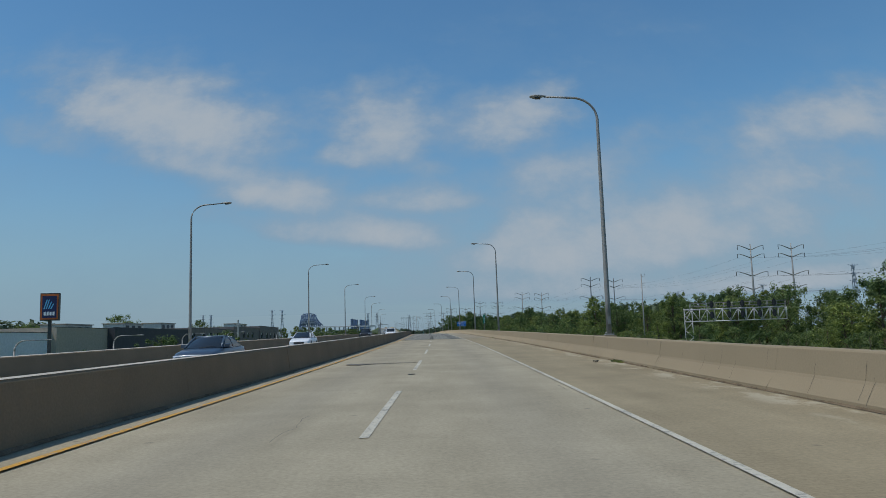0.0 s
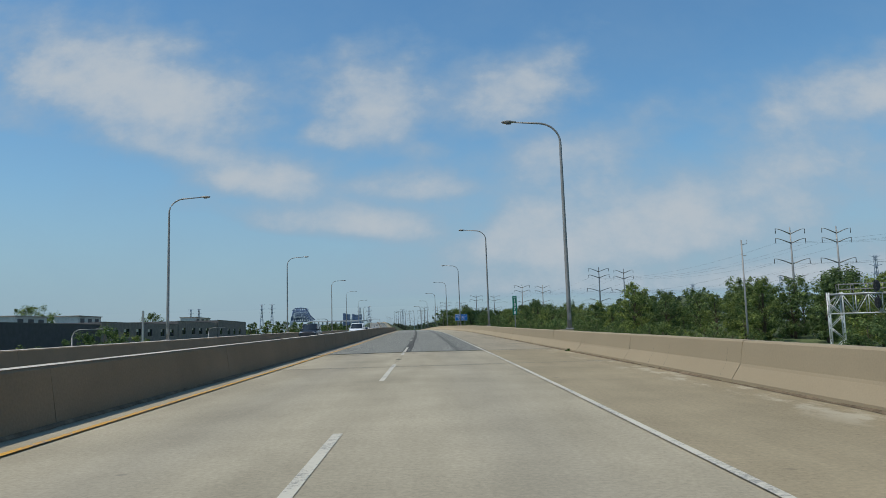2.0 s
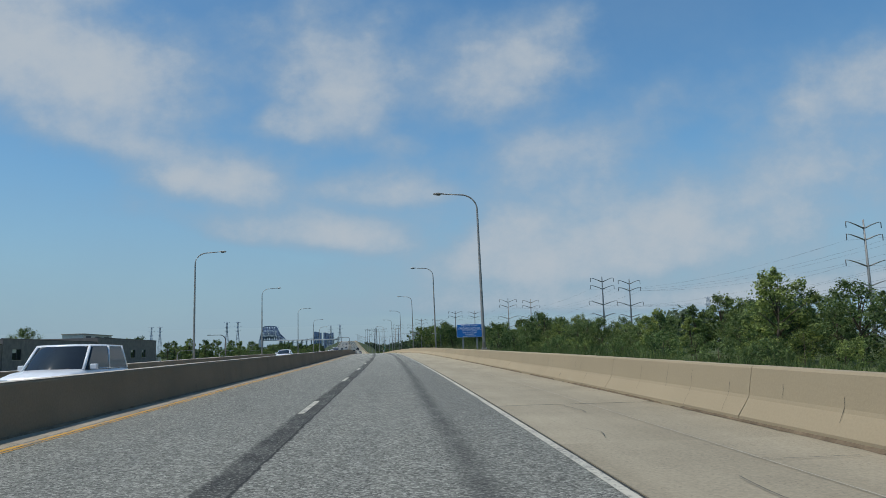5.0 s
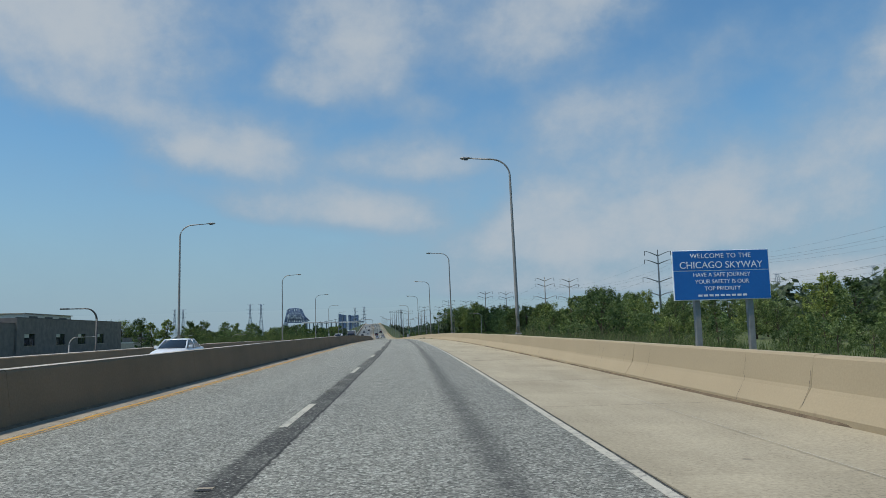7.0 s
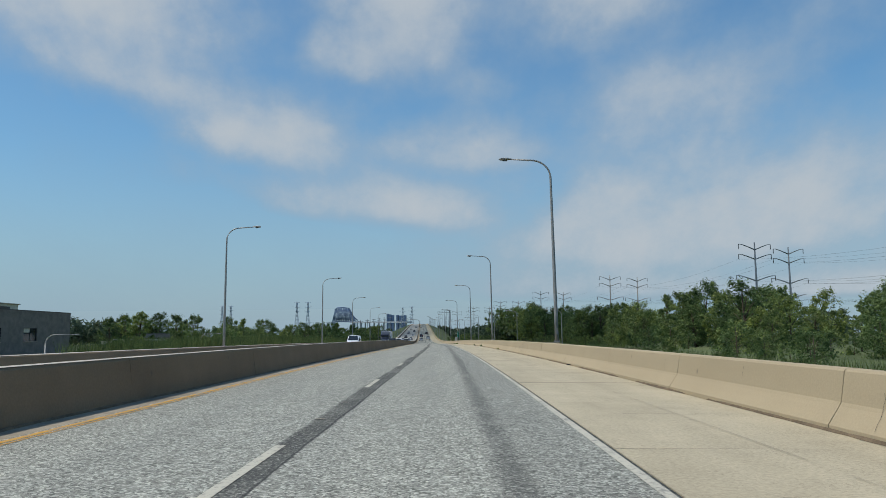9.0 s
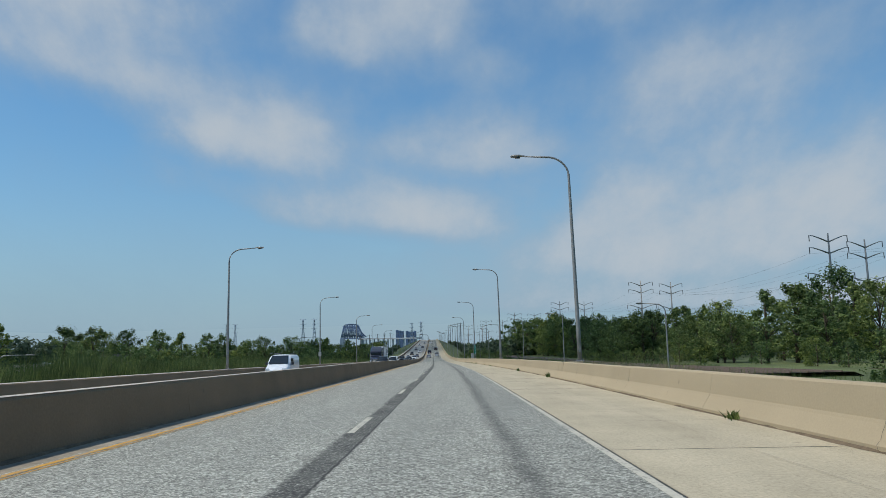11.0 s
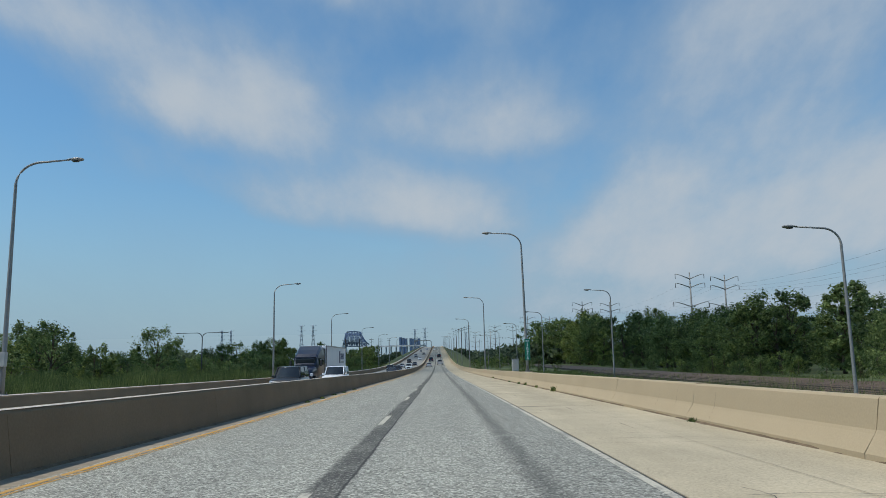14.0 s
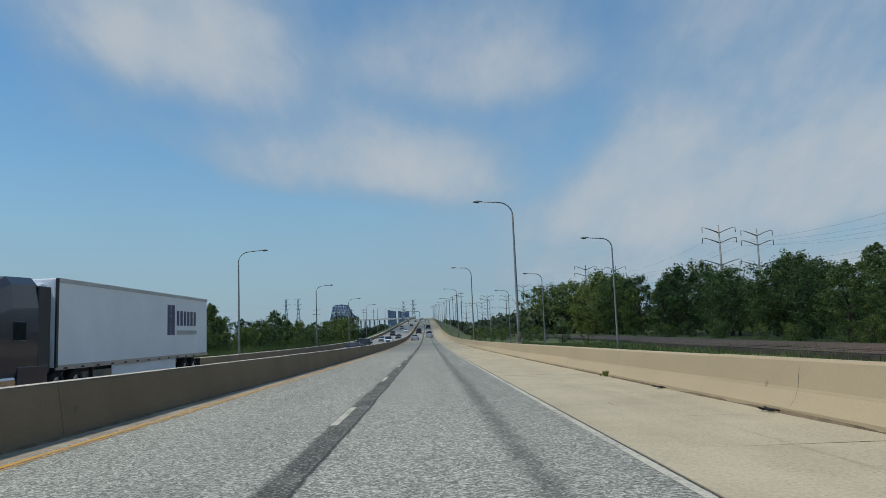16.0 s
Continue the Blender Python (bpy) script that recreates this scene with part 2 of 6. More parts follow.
def concrete_material(name, light, dark, streak=0.0, tyre=False, grain_scale=18.0, pits=0.0, calm=1.0, early_shade=None):
    m, n, l, p = nodes_of(name)
    v = coords(n, l, uv=True)
    sep = n.new("ShaderNodeSeparateXYZ")
    l.new(v, sep.inputs[0])
    long = coords(n, l, (1, 0.12, 1), uv=True)
    big = noise_of(n, l, v, 0.35, 6, 0.65)
    grain = noise_of(n, l, v, grain_scale, 3, 0.7)
    col = ramp(n, l, big, [(0.32, dark), (0.5, tuple((a + b) / 2 for a, b in zip(dark, light))), (0.68, light)])
    col = mixed(n, l, 0.8 * calm, col, ramp(n, l, grain, [(0.3, (0.8,) * 3), (0.7, (1.16,) * 3)]), "MULTIPLY")
    if pits:
        worn = mathn(n, l, "ADD", noise_of(n, l, v, 30, 3, 0.8), mathn(n, l, "MULTIPLY", noise_of(n, l, v, 1.1, 5, 0.65), 0.35))
        col = mixed(n, l, pits, col, ramp(n, l, worn, [(0.46, (0.30, 0.28, 0.25)), (0.60, (1.0,) * 3), (0.85, (1.22, 1.2, 1.15))]), "MULTIPLY")
    col = mixed(n, l, 0.55 * calm, col, ramp(n, l, noise_of(n, l, long, 0.9, 5), [(0.32, (0.78, 0.77, 0.75)), (0.66, (1.12,) * 3)]), "MULTIPLY")
    if streak:
        fine = coords(n, l, (0.5, 2.2, 1), uv=True)
        col = mixed(n, l, streak, col, ramp(n, l, noise_of(n, l, fine, 1.6, 6, 0.7), [(0.38, (0.55, 0.53, 0.5)), (0.52, (1.0,) * 3)]), "MULTIPLY")
    if tyre:
        wob = mathn(n, l, "ADD", sep.outputs[0], mathn(n, l, "MULTIPLY_ADD", noise_of(n, l, long, 0.6, 4), 0.5, -0.25))
        for centre in (-3.3, 0.6):
            col = mixed(n, l, mathn(n, l, "MULTIPLY", band(n, l, wob, centre, 0.4, 0.7), 0.14), col, (0.12, 0.12, 0.12))
        edge = mathn(n, l, "GREATER_THAN", sep.outputs[0], 2.16)
        col = mixed(n, l, edge, col, mixed(n, l, 1.0, col, (0.84, 0.79, 0.70), "MULTIPLY"))
        # bleached, scaled patches along the barrier's foot
        scale_ = ramp(n, l, noise_of(n, l, coords(n, l, (1, 0.35, 1), uv=True), 1.5, 6, 0.7), [(0.5, (0.0,) * 3), (0.58, (1.0,) * 3)])
        col = mixed(n, l, mathn(n, l, "MULTIPLY", mathn(n, l, "MULTIPLY", scale_, band(n, l, wob, 5.1, 0.5, 0.4)), 0.5), col, (0.50, 0.45, 0.34))
    spots = n.new("ShaderNodeTexVoronoi")
    spots.inputs["Scale"].default_value = 0.8
    l.new(v, spots.inputs["Vector"])
    col = mixed(n, l, mathn(n, l, "MULTIPLY", ramp(n, l, spots.outputs["Distance"], [(0.02, (1,) * 3), (0.06, (0,) * 3)]), 0.45), col, (0.09, 0.08, 0.07))
    if early_shade:
        # cloud shade at the start of the stretch, put into the concrete's colour
        shade_mix = n.new("ShaderNodeMapRange")
        shade_mix.inputs[1].default_value, shade_mix.inputs[2].default_value, shade_mix.inputs[3].default_value, shade_mix.inputs[4].default_value = early_shade
        l.new(mathn(n, l, "ADD", sep.outputs[1], mathn(n, l, "MULTIPLY", noise_of(n, l, v, 0.3, 4), 40)), shade_mix.inputs[0])
        col = mixed(n, l, shade_mix.outputs[0], col, mixed(n, l, 1.0, col, (0.5, 0.5, 0.52), "MULTIPLY"))
    l.new(col, p.inputs["Base Color"])
    p.inputs["Roughness"].default_value = 0.9
    p.inputs["Specular IOR Level"].default_value = 0.2
    bumped(n, l, p, grain, 0.35, 0.008)
    return m


def paint_line_material(name, col):
    """Worn road paint: chipped to let the road show as grey."""
    m, n, l, p = nodes_of(name)
    v = coords(n, l, uv=True)
    chip = noise_of(n, l, v, 14, 5, 0.75)
    wear = noise_of(n, l, v, 1.2, 3)
    k = mathn(n, l, "ADD", mathn(n, l, "MULTIPLY", chip, 0.7), mathn(n, l, "MULTIPLY", wear, 0.4))
    l.new(ramp(n, l, k, [(0.46, (0.26, 0.25, 0.22)), (0.55, col), (0.8, tuple(min(1, c * 1.1) for c in col))]), p.inputs["Base Color"])
    p.inputs["Roughness"].default_value = 0.85
    p.inputs["Specular IOR Level"].default_value = 0.2
    return m


def leaf_material(name, dark, light):
    m, n, l, p = nodes_of(name)
    rnd = n.new("ShaderNodeNewGeometry").outputs["Random Per Island"]
    ob = n.new("ShaderNodeObjectInfo").outputs["Random"]
    mid = tuple((a + b) / 2 for a, b in zip(dark, light))
    col = ramp(n, l, rnd, [(0.0, dark), (0.6, mid), (1.0, light)])
    clump = noise_of(n, l, coords(n, l), 0.75, 3, 0.6)
    col = mixed(n, l, 1.0, col, ramp(n, l, clump, [(0.34, (0.55, 0.58, 0.6)), (0.5, (1, 1, 1)), (0.66, (1.6, 1.5, 1.35))]), "MULTIPLY")
    col = mixed(n, l, 1.0, col, ramp(n, l, ob, [(0.0, (0.66, 0.76, 0.76)), (0.5, (1, 1, 1)), (1.0, (1.42, 1.28, 0.95))]), "MULTIPLY")
    l.new(col, p.inputs["Base Color"])
    p.inputs["Roughness"].default_value = 0.6
    p.inputs["Specular IOR Level"].default_value = 0.25
    tr = n.new("ShaderNodeBsdfTranslucent")
    l.new(col, tr.inputs[0])
    mix = n.new("ShaderNodeMixShader")
    mix.inputs[0].default_value = 0.4
    l.new(p.outputs[0], mix.inputs[1])
    l.new(tr.outputs[0], mix.inputs[2])
    l.new(mix.outputs[0], n["Material Output"].inputs[0])
    return m


def ground_material():
    m, n, l, p = nodes_of("grassland")
    v = coords(n, l)
    a, b = noise_of(n, l, v, 0.05, 5), noise_of(n, l, v, 1.3, 5, 0.7)
    c = ramp(n, l, a, [(0.3, (0.06, 0.085, 0.025)), (0.55, (0.11, 0.135, 0.04)), (0.75, (0.19, 0.19, 0.075))])
    l.new(mixed(n, l, 0.9, c, ramp(n, l, b, [(0.3, (0.5,) * 3), (0.7, (1.35,) * 3)]), "MULTIPLY"), p.inputs["Base Color"])
    p.inputs["Roughness"].default_value = 0.95
    bumped(n, l, p, b, 0.8, 0.15)
    return m


def paint(name, col, flake=0.0):
    m, n, l, p = nodes_of(name)
    v = coords(n, l)
    dirt = noise_of(n, l, v, 2.5, 4)
    l.new(ramp(n, l, dirt, [(0.3, tuple(c * 0.88 for c in col)), (0.6, col)]), p.inputs["Base Color"])
    p.inputs["Roughness"].default_value, p.inputs["Metallic"].default_value = 0.32, flake
    p.inputs["Coat Weight"].default_value, p.inputs["Coat Roughness"].default_value = 0.4, 0.08
    return m


M_ASPHALT = asphalt_material()
M_DECK = concrete_material("deck_concrete", (0.385, 0.335, 0.238), (0.30, 0.262, 0.185), tyre=True, pits=0.25)
M_OPP = concrete_material("worn_concrete_road", (0.40, 0.39, 0.35), (0.30, 0.29, 0.26), tyre=False)
M_SHOULDER = concrete_material("shoulder_concrete", (0.48, 0.412, 0.288), (0.40, 0.344, 0.241), pits=0.6, early_shade=(135, 260, 0.68, 0.0))
M_BARRIER = concrete_material("barrier_concrete", (0.425, 0.338, 0.216), (0.395, 0.314, 0.199), grain_scale=26, calm=0.4, early_shade=(60, 250, 0.6, 0.0))
# barrier faces turned from the sun: their shade is put into this dark colour
M_SHADED_FACE = concrete_material("shaded_face_concrete", (0.255, 0.185, 0.116), (0.205, 0.148, 0.092), grain_scale=22, calm=0.6)
M_GUTTER = concrete_material("gutter_concrete", (0.42, 0.36, 0.27), (0.24, 0.205, 0.155), streak=0.4)
M_WHITE = paint_line_material("white_road_paint", (0.50, 0.465, 0.375))
M_YELLOW = paint_line_material("yellow_road_paint", (0.55, 0.30, 0.06))
M_DIRT = surface("roadside_dirt", (0.17, 0.125, 0.08), 0.95, 0, 0.35, 3, 40, 0.6)
# pale joint sealant, and barrier tops with the sunlight put into the colour
M_PALE_CONCRETE = concrete_material("lit_top_and_sealant_concrete", (0.54, 0.49, 0.4), (0.4, 0.36, 0.3))
M_GALV = surface("bright_galvanised_steel", (0.58, 0.58, 0.56), 0.5, 0.3, 0.12, 1.5, 40, 0.05)
M_TAR = surface("tar_joint", (0.035, 0.033, 0.03), 0.8)
M_GROUND = ground_material()
M_STEEL = surface("galvanised_steel", (0.27, 0.265, 0.25), 0.6, 0.3, 0.16, 1.5, 12, 0)
M_DARKSTEEL = surface("dark_painted_steel", (0.06, 0.06, 0.058), 0.5, 0.2)
M_LEAF = leaf_material("leaves", (0.05, 0.085, 0.03), (0.2, 0.262, 0.09))
M_LEAF2 = leaf_material("light_leaves", (0.075, 0.118, 0.038), (0.255, 0.325, 0.115))
# far woods: distance haze is mixed into the leaf green
M_LEAF_FAR = leaf_material("haze_tinted_leaves", (0.055, 0.085, 0.05), (0.15, 0.19, 0.11))
M_BARK = surface("bark", (0.11, 0.085, 0.06), 0.9, 0, 0.35, 3, 20, 0.6)
M_GRASS = leaf_material("grass_blades", (0.045, 0.075, 0.024), (0.165, 0.21, 0.075))
M_REED = leaf_material("dry_reeds", (0.16, 0.15, 0.06), (0.42, 0.36, 0.18))
M_GLASS = surface("dark_glass", (0.02, 0.025, 0.03), 0.05, 0.0, 0.1, 1, 5, 0)
M_TYRE = surface("tyre_rubber", (0.025, 0.025, 0.025), 0.85)
M_RIM = surface("alloy_rim", (0.45, 0.45, 0.46), 0.35, 0.8, 0.1)
M_BLACK = surface("black_plastic", (0.025, 0.025, 0.027), 0.55)
M_HEAD = surface("headlight_lens", (0.75, 0.77, 0.8), 0.12, 0.3, 0.05, 5, 30, 0)
M_TAIL = surface("tail_light_lens", (0.35, 0.015, 0.015), 0.2, 0, 0.1, 5, 30, 0)
M_PLATE = surface("plate_white", (0.7, 0.7, 0.7), 0.4, 0, 0.05)


# ---- mesh helpers ----
def part(name, bm, material, parent, label=""):
    """Links a bmesh as one mesh object under a thing or a part."""
    me = bpy.data.meshes.new(name)
    bm.to_mesh(me)
    bm.free()
    return mesh_part(name, me, material, parent, label)


def mesh_part(name, me, material, parent, label=""):
    if material and not me.materials:
        me.materials.append(material)
    ob = new(name, me)
    ob.parent = parent
    if label:
        tagged(ob, label)
    return ob


def thing(name, m, label, category, group="", kind=""):
    ob = new(name)
    ob.matrix_basis = m
    return tagged(ob, label, category, group, kind)


def boxm(bm, x0, y0, z0, x1, y1, z1, bevel=0.0):
    r = bmesh.ops.create_cube(bm, size=1.0)
    for v in r["verts"]:
        v.co = Vector(((x0 + x1) / 2 + v.co.x * (x1 - x0), (y0 + y1) / 2 + v.co.y * (y1 - y0), (z0 + z1) / 2 + v.co.z * (z1 - z0)))
    if bevel:
        edges = list({e for v in r["verts"] for e in v.link_edges})
        bmesh.ops.bevel(bm, geom=edges, offset=bevel, segments=2, affect="EDGES", profile=0.5)
    return bm


def box(*a, bevel=0.0):
    return boxm(bmesh.new(), *a, bevel=bevel)


def tube(bm, pts, radii, sides=8):
    """A tube along points, capped."""
    pts = [Vector(p) for p in pts]
    rings = []
    for i, p in enumerate(pts):
        d = (pts[min(i + 1, len(pts) - 1)] - pts[max(i - 1, 0)]).normalized()
        side = d.cross(Vector((0, 0, 1)) if abs(d.z) < 0.9 else Vector((1, 0, 0))).normalized()
        up = side.cross(d)
        r = radii[i] if isinstance(radii, (list, tuple)) else radii
        rings.append([bm.verts.new(p + r * (math.cos(k * 2 * math.pi / sides) * side + math.sin(k * 2 * math.pi / sides) * up)) for k in range(sides)])
    for a, b in zip(rings, rings[1:]):
        for k in range(sides):
            f = bm.faces.new((a[k], a[(k + 1) % sides], b[(k + 1) % sides], b[k]))
            f.smooth = True
    bm.faces.new(rings[0][::-1])
    bm.faces.new(rings[-1])
    return bm


def strip_mesh(name, profile, s_list, closed=False, low=None, drift=None):
    """Lofts a cross profile of (off, z) along the road; UV is across and along, in metres."""
    verts, faces, uvs = [], [], []
    run = [0.0]
    for (a, b), (c, d) in zip(profile, profile[1:]):
        run.append(run[-1] + math.hypot(c - a, d - b))
    k = len(profile)
    for s in s_list:
        dz = low(s) if low else 0.0
        dx = drift(s) if drift else 0.0
        p = np.interp(s, S, ph_s)
        x, y, z = np.interp(s, S, RX), np.interp(s, S, RY), np.interp(s, S, RZ)
        for off, h in profile:
            verts.append((x + (off + dx) * math.cos(p), y - (off + dx) * math.sin(p), z + h + dz))
    flat = max(h for _, h in profile) - min(h for _, h in profile) < 0.05
    for i in range(len(s_list) - 1):
        for j in range(k - 1 + closed):
            j2 = (j + 1) % k
            faces.append((i * k + j, i * k + j2, (i + 1) * k + j2, (i + 1) * k + j))
            u0, u1 = (profile[j][0], profile[j2][0]) if flat else (run[j], run[j2] if j2 else run[-1] + 0.3)
            uvs += [(u0, s_list[i]), (u1, s_list[i]), (u1, s_list[i + 1]), (u0, s_list[i + 1])]
    if closed:
        faces.append(tuple(range(k))[::-1])
        faces.append(tuple(range((len(s_list) - 1) * k, len(s_list) * k)))
        uvs += [(run[j], s_list[0]) for j in reversed(range(k))] + [(run[j], s_list[-1]) for j in range(k)]
    me = bpy.data.meshes.new(name)
    me.from_pydata(verts, [], faces)
    layer = me.uv_layers.new(name="road")
    layer.data.foreach_set("uv", np.array(uvs, dtype=np.float32).ravel())
    me.validate()
    bm = bmesh.new()
    bm.from_mesh(me)
    bmesh.ops.recalc_face_normals(bm, faces=bm.faces)
    bm.to_mesh(me)
    bm.free()
    return me


def strip(name, profile, s_list, material, parent=None, closed=False, low=None, drift=None, label="", category="", kind=""):
    me = strip_mesh(name, profile, s_list, closed, low, drift)
    ob = mesh_part(name, me, material, parent, "" if not parent else label)
    if not parent:
        tagged(ob, label, category, kind=kind)
    return ob


def srange(a, b, step):
    n = max(1, round((b - a) / step))
    return [a + (b - a) * i / n for i in range(n + 1)]


# ---- structure: ground and roads ----
def build_ground():
    offs = sorted(set([-3000, -1500, -800, -500, -300, -200, -140, -100, -85, -70, -60, -50, -42, -36, -31, -27, -24, -21.5, -19.5, -18.3,
                       -18.1, -12, -6, 0, 6.3, 6.5, 7.5, 9, 11, 13.5, 16, 19, 22, 25, 28, 32, 37, 42, 47, 53, 60, 70, 85, 100, 140, 200, 300, 500, 800, 1500, 3000]))
    ss = sorted(set(srange(-300, -40, 65) + srange(-40, 560, 5) + srange(560, 1100, 30) + srange(1100, 4700, 200)))
    verts, faces = [], []
    for s in ss:
        x, y = np.interp(s, S, RX), np.interp(s, S, RY) if s >= -40 else s
        for off in offs:
            verts.append((x + off, y, ground_rel(max(s, -40), off)))
    k = len(offs)
    for i in range(len(ss) - 1):
        for j in range(k - 1):
            faces.append((i * k + j, i * k + j + 1, (i + 1) * k + j + 1, (i + 1) * k + j))
    me = bpy.data.meshes.new("ground")
    me.from_pydata(verts, [], faces)
    me.polygons.foreach_set("use_smooth", [True] * len(faces))
    return tagged(mesh_part("ground", me, M_GROUND, None), "uneven green and straw-coloured grassland along the highway", "ground", kind="structure")


build_ground()
END = 1750
NEAR, FAR = srange(84, 560, 8), srange(560, END, 20)
road = strip("road", [(-5.2, 0.0), (-1.33, 0.02), (2.2, 0.0)], NEAR + FAR[1:], M_ASPHALT, label="two coarse grey asphalt lanes with dark worn seam", category="road", kind="structure")
deck = strip("road_bridge_deck", [(-5.75, -0.02), (-1.33, 0.0), (5.36, -0.02)], srange(-40, 84, 4), M_DECK, label="pale grey concrete bridge deck with fine cracks", category="road", kind="structure")
strip("gutter", [(-5.75, -0.06), (-5.72, 0.0), (-5.2, -0.006)], NEAR + FAR[1:], M_GUTTER, label="narrow stained concrete gutter under the median barrier", category="road edge", kind="structure")
strip("road_opposite", [(-17.45, -0.05), (-12, 0.0), (-6.35, -0.05)], srange(-40, 560, 8) + FAR[1:], M_OPP, low=low_s, label="worn pale concrete carriageway for oncoming traffic", category="road", kind="structure")

shoulder = thing("shoulder", pose(0, 0, 0), "bright cream concrete shoulder of jointed slabs", "road shoulder", kind="structure")
strip("joint_bed", [(2.2, -0.05), (5.36, -0.05)], srange(84, 560, 8), M_TAR, shoulder, label="dark joint filler")
strip("far_shoulder", [(2.2, 0.0), (5.36, -0.02)], srange(556.4, END, 20), M_SHOULDER, shoulder)
s = 84.03
rnd = random.Random(4)
while s < 556:
    n = s + (5.488 if s > 86 else 3.1)
    strip("slab", [(2.215, -0.05), (2.215, rnd.uniform(-0.004, 0.004)), (5.34, -0.015 + rnd.uniform(-0.004, 0.004)), (5.34, -0.05)],
          [s, (s + n) / 2, n - rnd.uniform(0.006, 0.014)], M_SHOULDER, shoulder)
    s = n

# joints across the bridge deck and between deck and asphalt
joints = thing("deck_joints", pose(0, 0, 0), "dark expansion joints and cracks across the bridge deck", "road joint", kind="structure")
for sj, w in ((72.75, 0.02), (73.0, 0.06), (82.4, 0.05), (83.95, 0.03)):
    pts = srange(-5.7, 5.3, 0.5)
    bm = bmesh.new()
    rows = [[bm.verts.new(rp(sj + 0.03 * noise.noise((o * 1.3, sj, 0)) + d, o, 0.006)) for o in pts] for d in (-w / 2, w / 2)]
    for i in range(len(pts) - 1):
        bm.faces.new((rows[0][i], rows[0][i + 1], rows[1][i + 1], rows[1][i]))
    part("joint", bm, M_TAR, joints)


def crack(s0, off0, length, along, parent, w=0.012, seed=0):
    bm = bmesh.new()
    n = max(4, int(length / 0.25))
    last = None
    for i in range(n + 1):
        t = i / n * length
        wob = 0.18 * noise.noise((t * 1.1, seed, 1)) + 0.05 * noise.noise((t * 5, seed, 2))
        ww = w * (0.4 + 0.9 * abs(noise.noise((t * 2, seed, 5))))
        a = [(s0 + t, off0 + wob + k * ww) if along else (s0 + wob + k * ww, off0 + t) for k in (-0.5, 0.5)]
        cur = [bm.verts.new(rp(x, y, 0.028 if -3 < y < 0 else 0.016 if abs(y) < 4 else 0.006)) for x, y in a]
        if last:
            bm.faces.new((last[0], last[1], cur[1], cur[0]))
        last = cur
    return part("crack", bm, M_TAR, parent)


rnd = random.Random(8)
M_DAMP = surface("damp_concrete", (0.15, 0.135, 0.105), 0.8, 0, 0.2)
bm = bmesh.new()
last = None
for i in range(25):
    o = -4.35 + i * 0.115
    w = 0.55 * max(0.0, 1 - abs(i - 4) / 7) + 0.13 + 0.1 * noise.noise((i * 0.7, 3, 0))
    c = 28.9 + 0.12 * noise.noise((i * 0.4, 8, 0)) - (0.3 if i < 9 else 0.1)
    cur = [bm.verts.new(rp(c - w, o, 0.008)), bm.verts.new(rp(c + w * 0.6, o, 0.008))]
    if last:
        bm.faces.new((last[0], last[1], cur[1], cur[0]))
    last = cur
part("damp_stain", bm, M_DAMP, joints, "grey damp stain along a crack")
crack(74.6, -1.5, 7.5, True, joints, 0.02, 22)
for i in range(6):
    crack(rnd.uniform(4, 60), rnd.uniform(-4.5, 3.2), rnd.uniform(1.0, 2.6), rnd.random() < 0.5, joints, 0.012, i)
cracks = thing("shoulder_cracks", pose(0, 0, 0), "thin dark cracks across the concrete shoulder", "crack", kind="structure")
for i in range(90):
    crack(rnd.uniform(86, 470), rnd.uniform(2.4, 3.9), rnd.uniform(0.6, 1.9), rnd.random() < 0.4, cracks, 0.022, 40 + i)

lane_joint = thing("shoulder_joint", pose(0, 0, 0), "thin pale sealed joint running along the shoulder", "road joint", kind="structure")
for i in range(18):
    a = 86 + i * 22
    strip("sealant", [(3.96, 0.006), (3.967 + 0.002 * (i % 3), 0.006)], srange(a, a + 22 - 0.4 * (i % 4), 2), M_PALE_CONCRETE if i < 5 else M_GUTTER, lane_joint)

# painted lines
lines = thing("road_markings", pose(0, 0, 0), "worn white and yellow painted lane lines", "road marking", kind="structure")
strip("edge_line", [(2.06, 0.006), (2.16, 0.006)], srange(-40, 560, 8) + FAR[1:], M_WHITE, lines, label="solid white edge line")
strip("yellow_line", [(-5.12, 0.006), (-5.01, 0.006)], srange(-40, 560, 8) + FAR[1:], M_YELLOW, lines, label="solid yellow edge line")
strip("yellow_line", [(-4.95, 0.006), (-4.91, 0.006)], srange(130, 560, 8) + FAR[1:], M_YELLOW, lines, label="thin second yellow line")
strip("opposite_edge_line", [(-7.35, 0.0), (-7.21, 0.0)], srange(-40, 560, 8) + FAR[1:], M_YELLOW, lines, low=low_s)
strip("opposite_edge_line", [(-15.3, -0.02), (-15.16, -0.02)], srange(-40, 560, 8) + FAR[1:], M_WHITE, lines, low=low_s)
DASHES = [-5.4, 9.1, 23.6, 38.1, 52.8, 67.5] + [430.8 + 12.05 * i for i in range(-27, 80)]
for s in DASHES:
    ln = 6.7 if s < 80 else 5.0 if s < 90 else 3.05
    strip("lane_dash", [(-1.58 if s < 84 else -1.62, 0.022 if s > 84 else 0.007), (-1.46 if s < 84 else -1.50, 0.024 if s > 84 else 0.007)], [s, s + ln / 2, s + ln], M_WHITE, lines)
strip("lane_dash", [(-1.58, 0.007), (-1.46, 0.007)], [81.5, 83.9], M_WHITE, lines)
strip("lane_dash", [(-1.56, 0.022), (-1.44, 0.024)], [84.1, 87.2, 90.4], M_WHITE, lines)
s = 5.0
while s < 900:
    strip("opposite_lane_dash", [(-11.2, 0.008), (-11.06, 0.008)], [s, s + 3], M_WHITE, lines, low=low_s)
    s += 12.2


